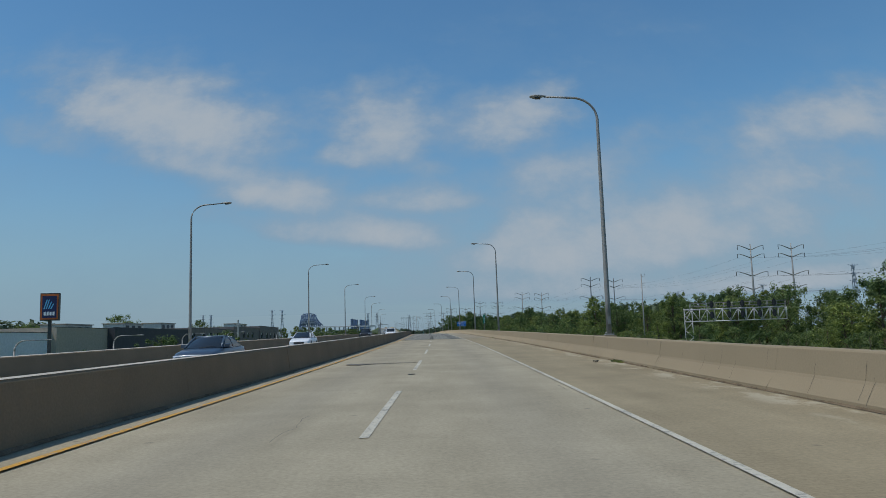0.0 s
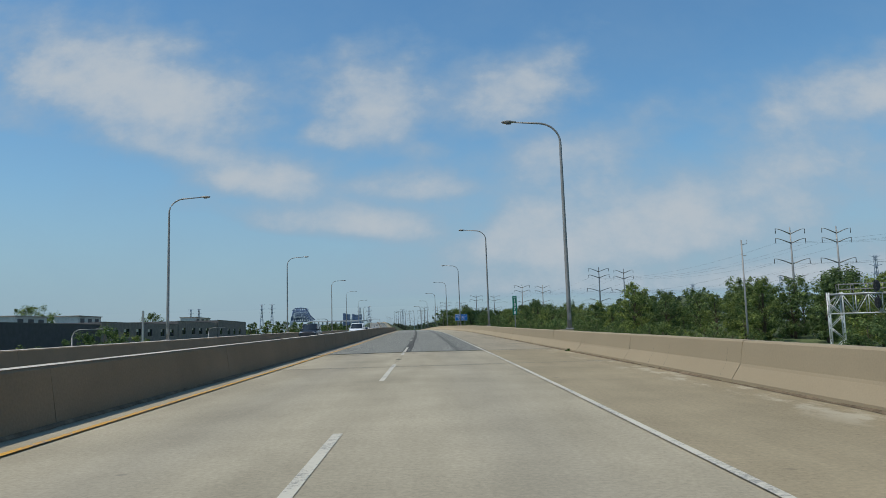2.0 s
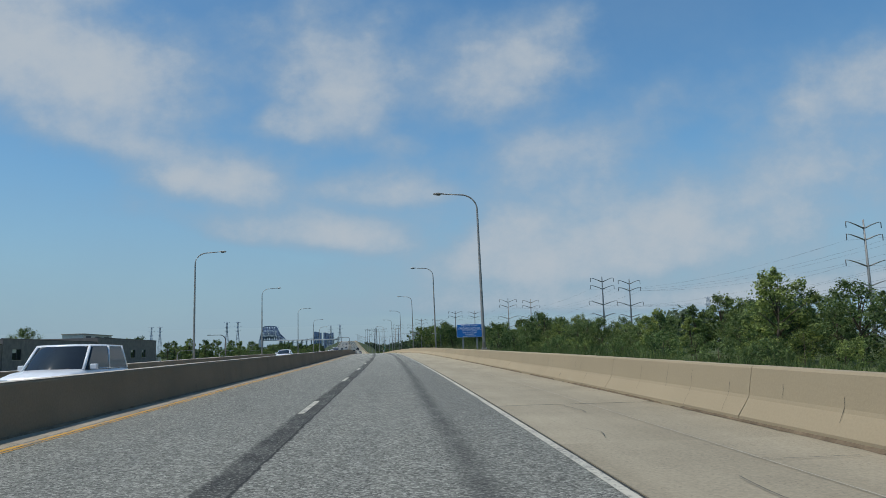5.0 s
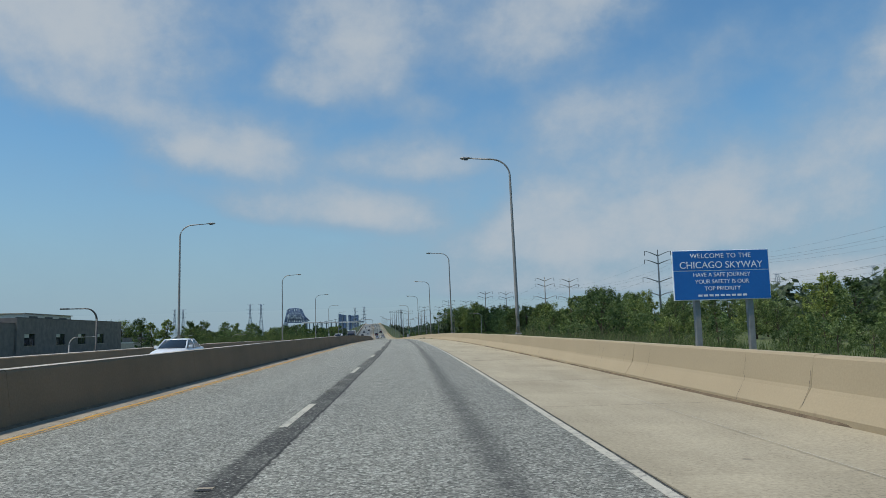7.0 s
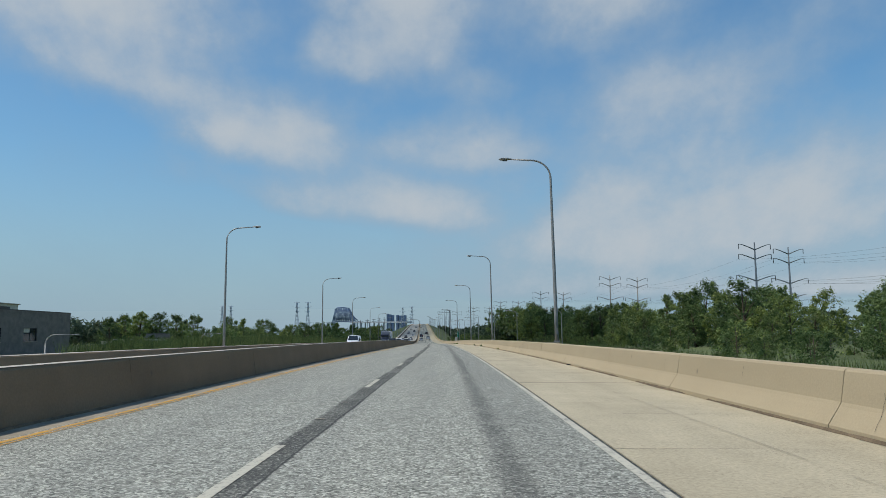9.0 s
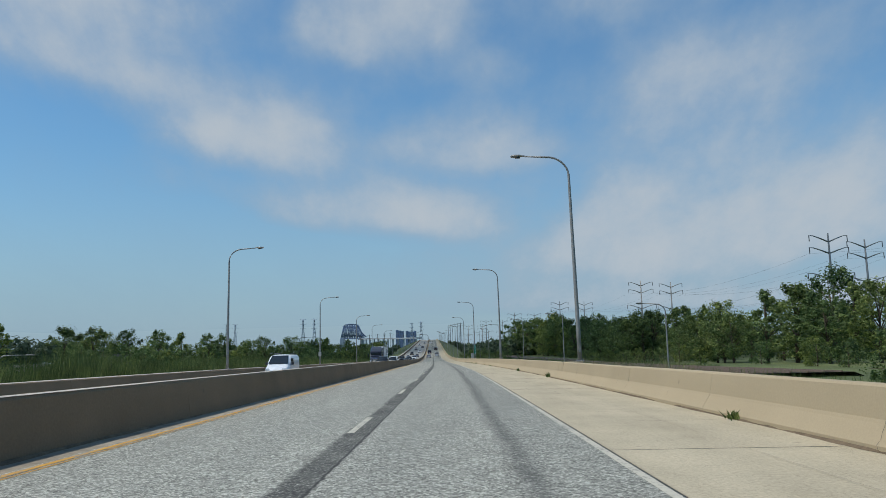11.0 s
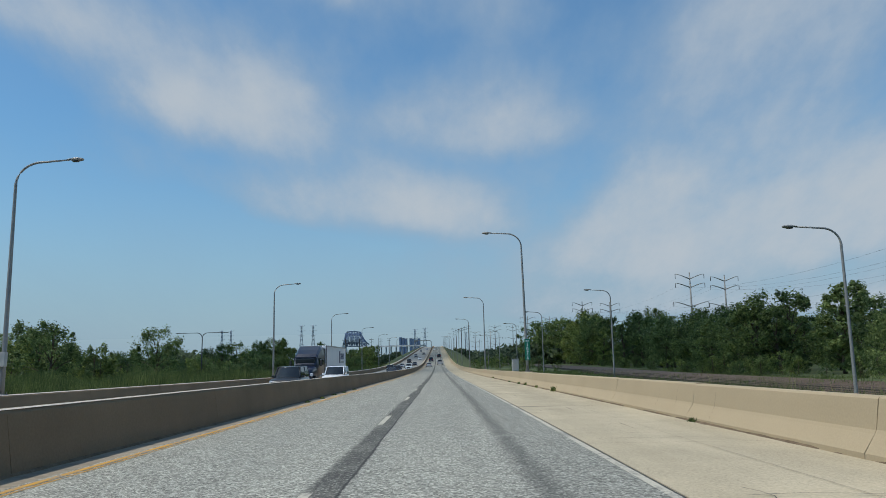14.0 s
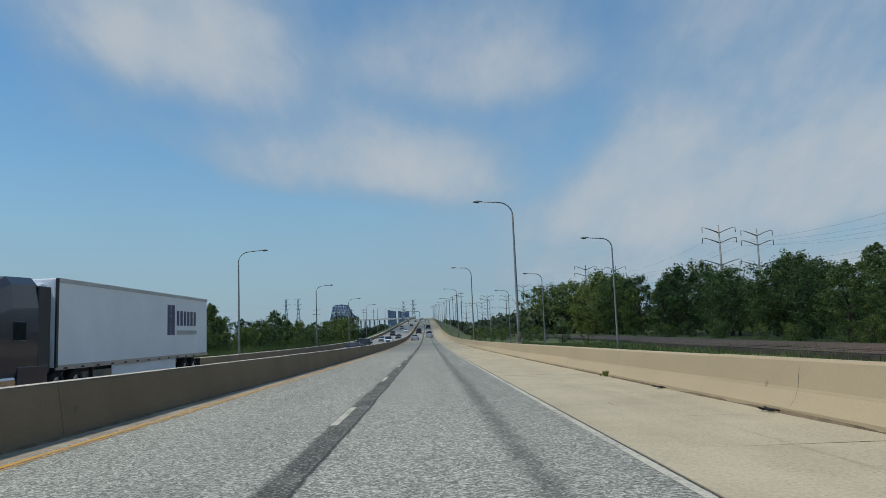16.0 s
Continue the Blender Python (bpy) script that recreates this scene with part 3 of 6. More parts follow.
# ---- structure: concrete barriers ----
def nearer(s):
    """The median comes a little towards the lanes on one stretch."""
    return float(np.interp(s, [300, 322, 346, 366], [0, 0.16, 0.16, 0]))


def barrier(name, profile, step, s_end, material, label, low=None, seed=1, drift=None):
    root = thing(name, pose(0, 0, 0), label, "concrete barrier", kind="structure")
    r = random.Random(seed)
    s = -40.0
    while s < s_end:
        n = s + step * r.uniform(0.92, 1.08)
        g = r.uniform(0.008, 0.02)
        dz = r.uniform(-0.006, 0.006)
        pr = [(o + r.uniform(-0.004, 0.004), h + (dz if h > 0.1 else 0)) for o, h in profile]
        strip("segment", pr, srange(s, n - g, 4), material, root, closed=True, low=low, drift=drift)
        s = n
    strip("far_run", profile, srange(s, END, 20), material, root, closed=True, low=low)
    return root


RIGHT = [(5.34, -0.06), (5.34, 0.065), (5.505, 0.31), (5.53, 0.36), (5.60, 0.76), (5.63, 0.79), (5.86, 0.79), (5.89, 0.76), (5.98, 0.28), (6.16, 0.07), (6.16, -0.5)]
MEDIAN = [(-5.72, -0.08), (-5.74, 0.08), (-5.84, 0.8), (-5.87, 0.84), (-6.17, 0.84), (-6.2, 0.8), (-6.3, 0.06), (-6.32, -0.5)]
LEFT = [(-17.4, -0.1), (-17.42, 0.08), (-17.56, 0.8), (-17.6, 0.83), (-18.5, 0.83), (-18.55, 0.8), (-18.6, -0.6)]
barrier("barrier_right", RIGHT, 7.4, 520, M_BARRIER, "sunlit tan concrete safety barrier with cracks and joints", seed=2)
barrier("barrier_median", MEDIAN, 9.2, 520, M_SHADED_FACE, "brown-grey concrete median barrier, shade put into its dark colour", seed=3, drift=nearer)
barrier("barrier_left", LEFT, 9.2, 520, M_SHADED_FACE, "concrete barrier beyond the oncoming lanes, coloured dark for shade", low=low_s, seed=5)
# added pale strips: sunlight on the barrier tops, painted as colour
strip("lit_top_median", [(-5.86, 0.846), (-6.18, 0.846)], srange(-40, 560, 8) + FAR[1:], M_PALE_CONCRETE, drift=nearer, label="pale strip on the median barrier's top, sunlight in its colour", category="barrier top", kind="structure")
strip("lit_top_left", [(-17.6, 0.838), (-18.5, 0.838)], srange(-40, 560, 8) + FAR[1:], M_PALE_CONCRETE, low=low_s, label="pale strip on the far barrier's top, sunlight in its colour", category="barrier top", kind="structure")


def dirt_line(name, foot, s0, s1, wide, seed, label):
    """Sand and dirt heaped unevenly along a barrier's foot."""
    verts, faces = [], []
    ss = srange(s0, s1, 0.35)
    for i, s in enumerate(ss):
        w = wide * max(0.12, 0.55 + 1.1 * noise.noise((s * 0.35, seed, 0)) + 0.5 * noise.noise((s * 1.9, seed, 4)))
        side_ = 1 if foot > 0 else -1
        verts += [tuple(rp(s, foot, 0.035)), tuple(rp(s, foot - side_ * w * 0.5, 0.022)), tuple(rp(s, foot - side_ * w, -0.012))]
        if i:
            k = 3 * (i - 1)
            faces += [(k, k + 1, k + 4, k + 3), (k + 1, k + 2, k + 5, k + 4)]
    me = bpy.data.meshes.new(name)
    me.from_pydata(verts, [], faces)
    return tagged(mesh_part(name, me, M_DIRT, None), label, "dirt", kind="stuff")


dirt_line("dirt_right", 5.36, -20, 520, 0.075, 1, "brown sand and dirt along the barrier foot")
dirt_line("dirt_left", -5.73, -20, 520, 0.12, 7, "dark grit along the median barrier foot")
scars = thing("lane_marker_scars", pose(0, 0, 0), "small dark scars and worn reflectors along the lane line", "road marking", kind="structure")
for s in (21.3, 47.8, 50.3, 77.4):
    strip("scar", [(-1.62, 0.01), (-1.42, 0.01)], [s, s + 0.28], M_TAR, scars)
for s in sorted([147.1 + 12.05 * i for i in range(12)] + [149.75 + 12.05 * i for i in range(12)]):
    for d, mat in ((0.0, M_TAR), (0.08, M_GUTTER), (0.15, M_TAR)):
        strip("worn_reflector", [(-1.62, 0.026), (-1.48, 0.028)], [s + d, s + d + 0.06], mat, scars)
# short vertical cracks in the sunlit barrier
rc = random.Random(12)
marks = thing("barrier_cracks", pose(0, 0, 0), "short dark vertical cracks in the concrete barrier", "crack", kind="structure")
spots = [rc.uniform(2, 470) for i in range(60)]
for a, b, step in ((2, 31, 1.7), (86, 104, 1.9), (136, 176, 1.45), (327, 342, 1.5), (178, 320, 4.5)):
    spots += [a + k * step + rc.uniform(-0.15, 0.15) for k in range(int((b - a) / step))]
for i, s in enumerate(spots):
    a, b = sorted((rc.uniform(0.05, 0.72), rc.uniform(0.25, 0.74)))
    if rc.random() < 0.4:
        a = 0.0
    if b - a < 0.12:
        continue
    bm = bmesh.new()
    last = None
    for k in range(7):
        h = a + (b - a) * k / 6
        o = np.interp(h, [0, 0.065, 0.345, 0.76], [5.34, 5.34, 5.525, 5.60]) - 0.005
        sk = s + 0.04 * noise.noise((k * 0.7, i, 0)) - (0.25 * (0.345 - h) if h < 0.345 else 0)
        w = 0.003 + 0.004 * abs(noise.noise((k, i, 3)))
        cur = [bm.verts.new(rp(sk - w, o, h)), bm.verts.new(rp(sk + w, o, h))]
        if last:
            bm.faces.new((last[0], last[1], cur[1], cur[0]))
        last = cur
    part("crack", bm, M_TAR, marks)


# ---- street lamps ----
def lamp_post(name, height, arm, base_w, label, m, group, rise=0.35, bend=1.1, r0=0.11, turn=1):
    """A tapered pole bent over into a level arm with a flat lantern; the arm points to -x times turn."""
    root = thing(name, m, label, "street lamp", group)
    part("base_plate", box(-base_w, -base_w, 0, base_w, base_w, 0.05, bevel=0.01), M_STEEL, root)
    for dx, dy in ((1, 1), (1, -1), (-1, 1), (-1, -1)):
        part("anchor_bolt", tube(bmesh.new(), [(dx * base_w * 0.75, dy * base_w * 0.75, 0.05), (dx * base_w * 0.75, dy * base_w * 0.75, 0.13)], 0.016, 6), M_STEEL, root)
    pts, rad = [(0, 0, 0.05)], [r0]
    top = height - bend
    for k in range(1, 7):
        pts.append((0, 0, 0.05 + (top - 0.05) * k / 6))
        rad.append(r0 + (0.055 - r0) * k / 7)
    for k in range(1, 9):
        a = k / 8 * math.pi / 2
        pts.append((-turn * bend * (1 - math.cos(a)), 0, top + (bend - 0.12) * math.sin(a)))
        rad.append(0.048)
    pts.append((-turn * arm, 0, height - 0.12 + 0.08))
    rad.append(0.033)
    part("pole", tube(bmesh.new(), pts, rad, 10), M_STEEL, root)
    part("hand_hole_cover", box(-0.06, -r0 - 0.012, 0.45, 0.06, -r0 + 0.02, 0.75, bevel=0.008), M_STEEL, root)
    x0, x1 = sorted((-turn * (arm - 0.1), -turn * (arm + 0.62)))
    tip, heel = -turn * (arm + 0.62), -turn * (arm - 0.1)
    bm = bmesh.new()
    rings = []
    for t, w, up, down in ((0.0, 0.035, 0.02, 0.03), (0.18, 0.06, 0.04, 0.05), (0.42, 0.13, 0.07, 0.09), (0.72, 0.14, 0.07, 0.1), (0.93, 0.1, 0.04, 0.07), (1.0, 0.03, 0.0, 0.03)):
        xx = heel + (tip - heel) * t
        rings.append([bm.verts.new((xx, w * math.cos(k * math.pi / 5), height - 0.01 + (up if k < 5.5 else down) * math.sin(k * math.pi / 5))) for k in range(10)])
    for ra, rb in zip(rings, rings[1:]):
        for k in range(10):
            bm.faces.new((ra[k], ra[(k + 1) % 10], rb[(k + 1) % 10], rb[k]))
    bm.faces.new(rings[0])
    bm.faces.new(rings[-1])
    bmesh.ops.recalc_face_normals(bm, faces=bm.faces)
    head = part("lantern", bm, M_STEEL, root, "flat grey cobra-shaped lantern head")
    part("lens", box(x0 + 0.24, -0.09, height - 0.125, x1 - 0.24, 0.09, height - 0.09, bevel=0.01), M_DARKSTEEL, head, "dark glass lens")
    return root


RIGHT_LAMPS = [30.5, 85.7, 128.3, 174.6, 221.2, 272.7, 321.5, 369.7, 419.4, 471.5, 522.9]
RIGHT_LAMPS += [522.9 + 51 * i for i in range(1, 14)]
LEFT_LAMPS = [51.4, 101.9, 148.1, 197.5, 240.9, 293.5, 346.2, 396.5, 444.6, 490.6] + [490.6 + 50 * i for i in range(1, 12)]
first = lamp_post("street_lamp", 10.3, 2.25, 0.17, "tall grey steel highway lamp on the concrete barrier", spot(RIGHT_LAMPS[0], 6.3, 0.8), "highway lamps")
for s in RIGHT_LAMPS[1:]:
    lean = 0.9 if 170 < s < 420 else 0.3
    copy_thing(first, spot(s, (6.14 if s in (174.6, 419.4) else 6.4) + 0.05 * lean, 0.8) @ Matrix.Rotation(radians(-lean), 4, "Y"))
left = lamp_post("street_lamp", 10.0, 2.25, 0.17, "tall grey steel highway lamp beyond the oncoming lanes", spot(LEFT_LAMPS[0], -18.12, 0.6), "highway lamps", turn=-1)
for s in LEFT_LAMPS[1:]:
    copy_thing(left, spot(s, -17.85 if s in (197.5, 293.5, 346.2, 444.6) else -18.3, 0.83 + low_s(s)))
# plinths that carry the lamps on the sunlit barrier
for s in RIGHT_LAMPS[:11]:
    p = strip("lamp_plinth", [(5.44, 0.07), (5.53, 0.36), (5.58, 0.78), (5.62, 0.805), (6.52, 0.805), (6.56, 0.7), (6.56, -0.3), (5.9, -0.3)], [s - 0.28, s + 0.28], M_BARRIER, None, closed=True,
              label="thick concrete plinth in the barrier under a lamp", category="plinth")
    tagged(p, group="lamp plinths")

side = lamp_post("street_lamp", 9.6, 2.1, 0.15, "slim grey frontage lamp beside the railway", spot(354.1, 20.6, -3.9), "frontage lamps", bend=0.9, r0=0.09)
for s, o, z, k in ((399.6, 18.8, -2.1, 1), (441.5, 17.7, -0.9, 1.02), (482.5, 16.3, -0.95, 1.1), (524, 16.6, -0.95, 1.14), (566, 16.4, -0.95, 1.14), (608, 16.2, -0.95, 1.14), (652, 16, -0.95, 1.14)):
    lamp = copy_thing(side, spot(s, o, z))
    lamp.scale = (1, 1, k)


# ---- low clouds: one thin sheet of drifting cloud ahead, seen from below ----
def cloud_material():
    m, n, l, p = nodes_of("thin_cloud")
    n.remove(p)
    pos = n.new("ShaderNodeTexCoord").outputs["Object"]
    sep = n.new("ShaderNodeSeparateXYZ")
    l.new(pos, sep.inputs[0])
    deep = mathn(n, l, "SUBTRACT", sep.outputs[1], 100.0)
    comb = n.new("ShaderNodeCombineXYZ")
    l.new(mathn(n, l, "DIVIDE", sep.outputs[0], deep), comb.inputs[0])
    l.new(mathn(n, l, "DIVIDE", 200.0, deep), comb.inputs[1])
    billow = comb.outputs[0]
    warp = noise_of(n, l, billow, 6.5, 7, 0.58)
    fine = noise_of(n, l, billow, 22.0, 5, 0.6)
    # the puffs' outlines are pushed about, so that they billow
    push = n.new("ShaderNodeTexNoise")
    push.inputs["Scale"].default_value, push.inputs["Detail"].default_value, push.inputs["Roughness"].default_value = 9.0, 5, 0.55
    l.new(billow, push.inputs["Vector"])
    shift = n.new("ShaderNodeVectorMath")
    shift.operation = "MULTIPLY_ADD"
    l.new(push.outputs["Color"], shift.inputs[0])
    shift.inputs[1].default_value, shift.inputs[2].default_value = (76, 110, 0), (-38, -55, 0)
    pushed = n.new("ShaderNodeVectorMath")
    pushed.operation = "ADD"
    l.new(pos, pushed.inputs[0])
    l.new(shift.outputs[0], pushed.inputs[1])
    total = None
    for x, y, rx, ry, k in ((-186, 505, 82, 150, 1.05), (-214, 626, 64, 144, 0.3), (-231, 533, 31, 116, 0.5), (-310, 529, 40, 95, 0.55), (-41, 540, 52, 118, 0.95),
                            (52, 535, 49, 108, 0.95), (164, 594, 47, 107, 0.50), (290, 554, 83, 113, 0.90), (362, 770, 116, 196, 0.35), (-134, 865, 77, 198, 0.40),
                            (62, 351, 96, 35, 0.35), (-159, 793, 61, 120, 0.50), (20, 873, 96, 162, 0.40), (128, 756, 70, 142, 0.35), (337, 773, 88, 221, 0.4),
                            (96, 717, 56, 112, 0.5), (185, 805, 62, 164, 0.25), (-29, 819, 51, 88, 0.3), (-60, 634, 42, 62, 0.40), (-271, 636, 43, 83, 0.3),
                            (-190, 777, 62, 105, 1.00), (-197, 673, 36, 40, 0.35), (-223, 642, 38, 38, 0.45), (-15, 838, 79, 77, 0.4), (-22, 696, 32, 38, 0.50),
                            (-82, 636, 39, 32, 0.4), (136, 740, 60, 107, 0.25), (-119, 1083, 113, 187, 1.05), (-220, 1071, 68, 122, 0.60), (-47, 1196, 61, 178, 0.70),
                            (133, 1073, 74, 259, 0.95), (276, 1326, 182, 515, 0.95), (419, 1386, 170, 641, 0.80), (128, 1434, 122, 281, 0.60), (-47, 828, 52, 79, 0.3),
                            (290, 1259, 146, 481, 0.2), (-36, 851, 75, 58, 0.3), (125, 851, 90, 62, 0.2),
                            (80, 1500, 330, 500, 0.4), (620, 1250, 330, 600, 0.42), (150, 2600, 500, 1200, 0.7), (1100, 2600, 900, 1300, 0.9), (-250, 900, 150, 120, 0.3), (0, 700, 150, 90, 0.3)):
        sub = n.new("ShaderNodeVectorMath")
        sub.operation = "SUBTRACT"
        l.new(pushed.outputs[0], sub.inputs[0])
        sub.inputs[1].default_value = (x, y, 0)
        mul = n.new("ShaderNodeVectorMath")
        mul.operation = "MULTIPLY"
        l.new(sub.outputs[0], mul.inputs[0])
        mul.inputs[1].default_value = (1 / rx, 1 / ry, 0)
        ln = n.new("ShaderNodeVectorMath")
        ln.operation = "LENGTH"
        l.new(mul.outputs[0], ln.inputs[0])
        mr = n.new("ShaderNodeMapRange")
        mr.interpolation_type = "SMOOTHSTEP"
        mr.inputs[1].default_value, mr.inputs[2].default_value, mr.inputs[3].default_value, mr.inputs[4].default_value = 1.55, 0.15, 0.0, k
        l.new(ln.outputs["Value"], mr.inputs[0])
        total = mr.outputs[0] if total is None else mathn(n, l, "SUBTRACT", mathn(n, l, "ADD", total, mr.outputs[0]), mathn(n, l, "MULTIPLY", total, mr.outputs[0]))
    d = mathn(n, l, "ADD", total, mathn(n, l, "MULTIPLY", mathn(n, l, "SUBTRACT", warp, 0.5), 0.95))
    d = mathn(n, l, "ADD", d, mathn(n, l, "MULTIPLY", mathn(n, l, "SUBTRACT", fine, 0.5), 0.32))
    mr = n.new("ShaderNodeMapRange")
    mr.interpolation_type = "SMOOTHSTEP"
    mr.inputs[1].default_value, mr.inputs[2].default_value, mr.inputs[4].default_value = 0.04, 1.12, 0.95
    l.new(d, mr.inputs[0])
    veil = ramp(n, l, noise_of(n, l, billow, 4.0, 5), [(0.42, (0.0,) * 3), (0.75, (0.22,) * 3)])
    fade = n.new("ShaderNodeMapRange")
    fade.interpolation_type = "SMOOTHSTEP"
    fade.inputs[1].default_value, fade.inputs[2].default_value = 305, 430
    l.new(sep.outputs[1], fade.inputs[0])
    alpha = mathn(n, l, "MULTIPLY", mathn(n, l, "MAXIMUM", mr.outputs[0], veil), fade.outputs[0])
    em = n.new("ShaderNodeEmission")
    l.new(ramp(n, l, mr.outputs[0], [(0.1, (0.28, 0.425, 0.58)), (0.6, (0.38, 0.485, 0.59)), (0.95, (0.545, 0.6, 0.645))]), em.inputs[0])
    em.inputs[1].default_value = 1.0
    tr = n.new("ShaderNodeBsdfTransparent")
    mix = n.new("ShaderNodeMixShader")
    l.new(alpha, mix.inputs[0])
    l.new(tr.outputs[0], mix.inputs[1])
    l.new(em.outputs[0], mix.inputs[2])
    l.new(mix.outputs[0], n["Material Output"].inputs[0])
    return m


me = bpy.data.meshes.new("cloud_layer")
me.from_pydata([(-2600, 300, 160), (2600, 300, 160), (2600, 4300, 150), (-2600, 4300, 150)], [], [(0, 1, 2, 3)])
tagged(mesh_part("cloud_layer", me, cloud_material(), None), "thin broken white clouds in a hazy blue sky", "clouds", kind="structure")


# ---- trees ----
def tree_meshes(seed, height, width, leaf, clumps, per, bare=0.15, tall=False):
    """Trunk with limbs, and a crown of leaf blades in clumps, as two meshes; base at the origin."""
    r = random.Random(seed)
    wood = bmesh.new()
    lean = Vector((r.uniform(-0.05, 0.05), r.uniform(-0.05, 0.05), 0)) * height
    tube(wood, [(0, 0, -0.5), (0.02, 0, height * 0.12), lean * 0.5 + Vector((0, 0, height * 0.45)), lean + Vector((0, 0, height * 0.9))],
         [height * 0.022, height * 0.018, height * 0.011, 0.02], 7)
    centres = []
    for i in range(clumps):
        t = bare + (1 - bare) * ((i + r.random()) / clumps)
        bulge = math.sin(math.pi * min(1, (t - bare) / (1 - bare) * 0.86 + 0.12)) ** (0.6 if not tall else 0.9)
        ang = r.uniform(0, 2 * math.pi)
        rad = width * 0.5 * bulge * math.sqrt(r.uniform(0.15, 1.0)) * r.uniform(0.75, 1.15)
        c = Vector((math.cos(ang) * rad, math.sin(ang) * rad, height * t * 0.97)) + lean * t
        centres.append((c, r.uniform(0.4, 1.3) * width * 0.16))
        if i % 3 == 0:
            start = lean * t * 0.6 + Vector((0, 0, height * t * 0.6))
            tube(wood, [start, (start + c) / 2 + Vector((0, 0, 0.15)), c], [height * 0.008, height * 0.005, 0.012], 5)
    # upright sprays break the outline
    for i in range(clumps // 2):
        c, cr = centres[r.randrange(clumps)]
        out = Vector((c.x, c.y, 0)).normalized() if c.xy.length > 0.1 else Vector((0, 0, 0))
        centres.append((c + out * cr * r.uniform(0.4, 0.9) + Vector((0, 0, cr * r.uniform(0.1, 0.7))), -cr * r.uniform(0.4, 0.65)))
    n = len(centres) * per
    pos, nor, size = np.zeros((n, 3)), np.zeros((n, 3)), np.zeros(n)
    g = np.random.RandomState(seed)
    for i, (c, cr) in enumerate(centres):
        d = g.normal(size=(per, 3))
        d /= np.linalg.norm(d, axis=1)[:, None]
        shape = (1.15, 1.15, 0.75) if cr > 0 else (0.8, 0.8, 1.35)
        q = d * (abs(cr) * g.uniform(0.2, 1.15, per) ** 0.7)[:, None] * shape
        pos[i * per:(i + 1) * per] = q + c
        nor[i * per:(i + 1) * per] = d + g.normal(size=(per, 3)) * 0.5 + (0, 0, 0.4)
        size[i * per:(i + 1) * per] = leaf * g.uniform(0.55, 1.35, per)
    nor /= np.linalg.norm(nor, axis=1)[:, None]
    ref = g.normal(size=(n, 3))
    u = np.cross(nor, ref)
    u /= np.linalg.norm(u, axis=1)[:, None]
    v = np.cross(nor, u)
    sz = size[:, None]
    verts = np.stack([pos - u * sz * 0.5 - v * sz * 0.3, pos + u * sz * 0.7, pos - u * sz * 0.35 + v * sz * 0.42], 1).reshape(-1, 3)
    me = bpy.data.meshes.new("crown")
    me.from_pydata(verts.tolist(), [], np.arange(3 * n).reshape(-1, 3).tolist())
    tm = bpy.data.meshes.new("trunk")
    wood.to_mesh(tm)
    wood.free()
    return tm, me


def tree_kind(name, meshes, leafmat, label, m, group):
    root = thing(name, m, label, "tree" if name != "shrub" else "shrub", group)
    mesh_part("trunk", meshes[0], M_BARK, root)
    mesh_part("crown", meshes[1], leafmat, root)
    return root


KINDS = []
for i, (h, w, tall, mat, lab) in enumerate([
    (10.0, 7.5, False, M_LEAF, "broad dense green roadside tree"), (10.0, 6.0, True, M_LEAF, "tall dark green roadside tree"),
    (10.0, 8.5, False, M_LEAF2, "spreading light green roadside tree"), (10.0, 4.4, True, M_LEAF2, "slim upright light green poplar"),
    (10.0, 7.0, True, M_LEAF, "full dark green tree with uneven crown"), (10.0, 7.0, False, M_LEAF2, "bushy green tree with leaves to the ground")]):
    KINDS.append((tree_meshes(20 + i, h, w, 0.27, 54 if not tall else 48, 74, 0.06 if i != 2 else 0.15, tall), mat, lab))
SHRUB = [(tree_meshes(60 + i, 3.0, 3.6, 0.135, 24, 70, 0.03), M_LEAF2 if i else M_LEAF, "leafy green shrub on the embankment") for i in range(2)]
made_kinds = {}


def plant(kind, s, off, height, r, group, shrub=False):
    meshes, mat, lab = (SHRUB if shrub else KINDS)[kind]
    key = (kind, shrub, group)
    k = height / (3.0 if shrub else 10.0)
    place = rp(s, off)
    z = ground_rel(s, off)
    m = Matrix.LocRotScale((place.x, place.y, z - 0.05), Euler((0, 0, r.uniform(0, 6.28))), None)
    if key not in made_kinds:
        ob = tree_kind("shrub" if shrub else "tree", meshes, mat, lab, m, group)
        made_kinds[key] = ob
    else:
        ob = copy_thing(made_kinds[key], m)
    wide = 1.0 if shrub else 1.12
    ob.scale = (k * wide * r.uniform(0.9, 1.15), k * wide * r.uniform(0.9, 1.15), k)
    return ob


rt = random.Random(31)


def wood(s0, s1, near, far, tops, count, group):
    """Trees between two edges; their tops follow a skyline given over the road."""
    for i in range(count):
        s = s0 + (s1 - s0) * (i + rt.random()) / count
        t = rt.random()
        off = near(s) + (far(s) - near(s)) * t
        base = ground_rel(s, off) - rp(s).z
        h = (tops(s) - base) * (0.5 + 0.56 * rt.random() ** 0.6) * (0.9 + 0.18 * t)
        if 452 < s < 530 and -75 < off < 0:
            h *= 0.5
        plant(rt.randrange(6), s, off, max(4.0, h), rt, group)


right_tops = lambda s: np.interp(s, [40, 100, 150, 215, 250, 269, 285, 320, 354, 406, 450, 490, 530, 560, 630, 760], [6.5, 6.0, 7.2, 7.6, 6.6, 8.0, 6.6, 7.4, 10.6, 12.0, 11.6, 12.0, 11.8, 12.6, 17.0, 19])
left_tops = lambda s: np.interp(s, [370, 394, 430, 476, 520, 600, 660, 760], [6.5, 8.0, 6.6, 8.6, 8.4, 7.4, 6.2, 5.5])
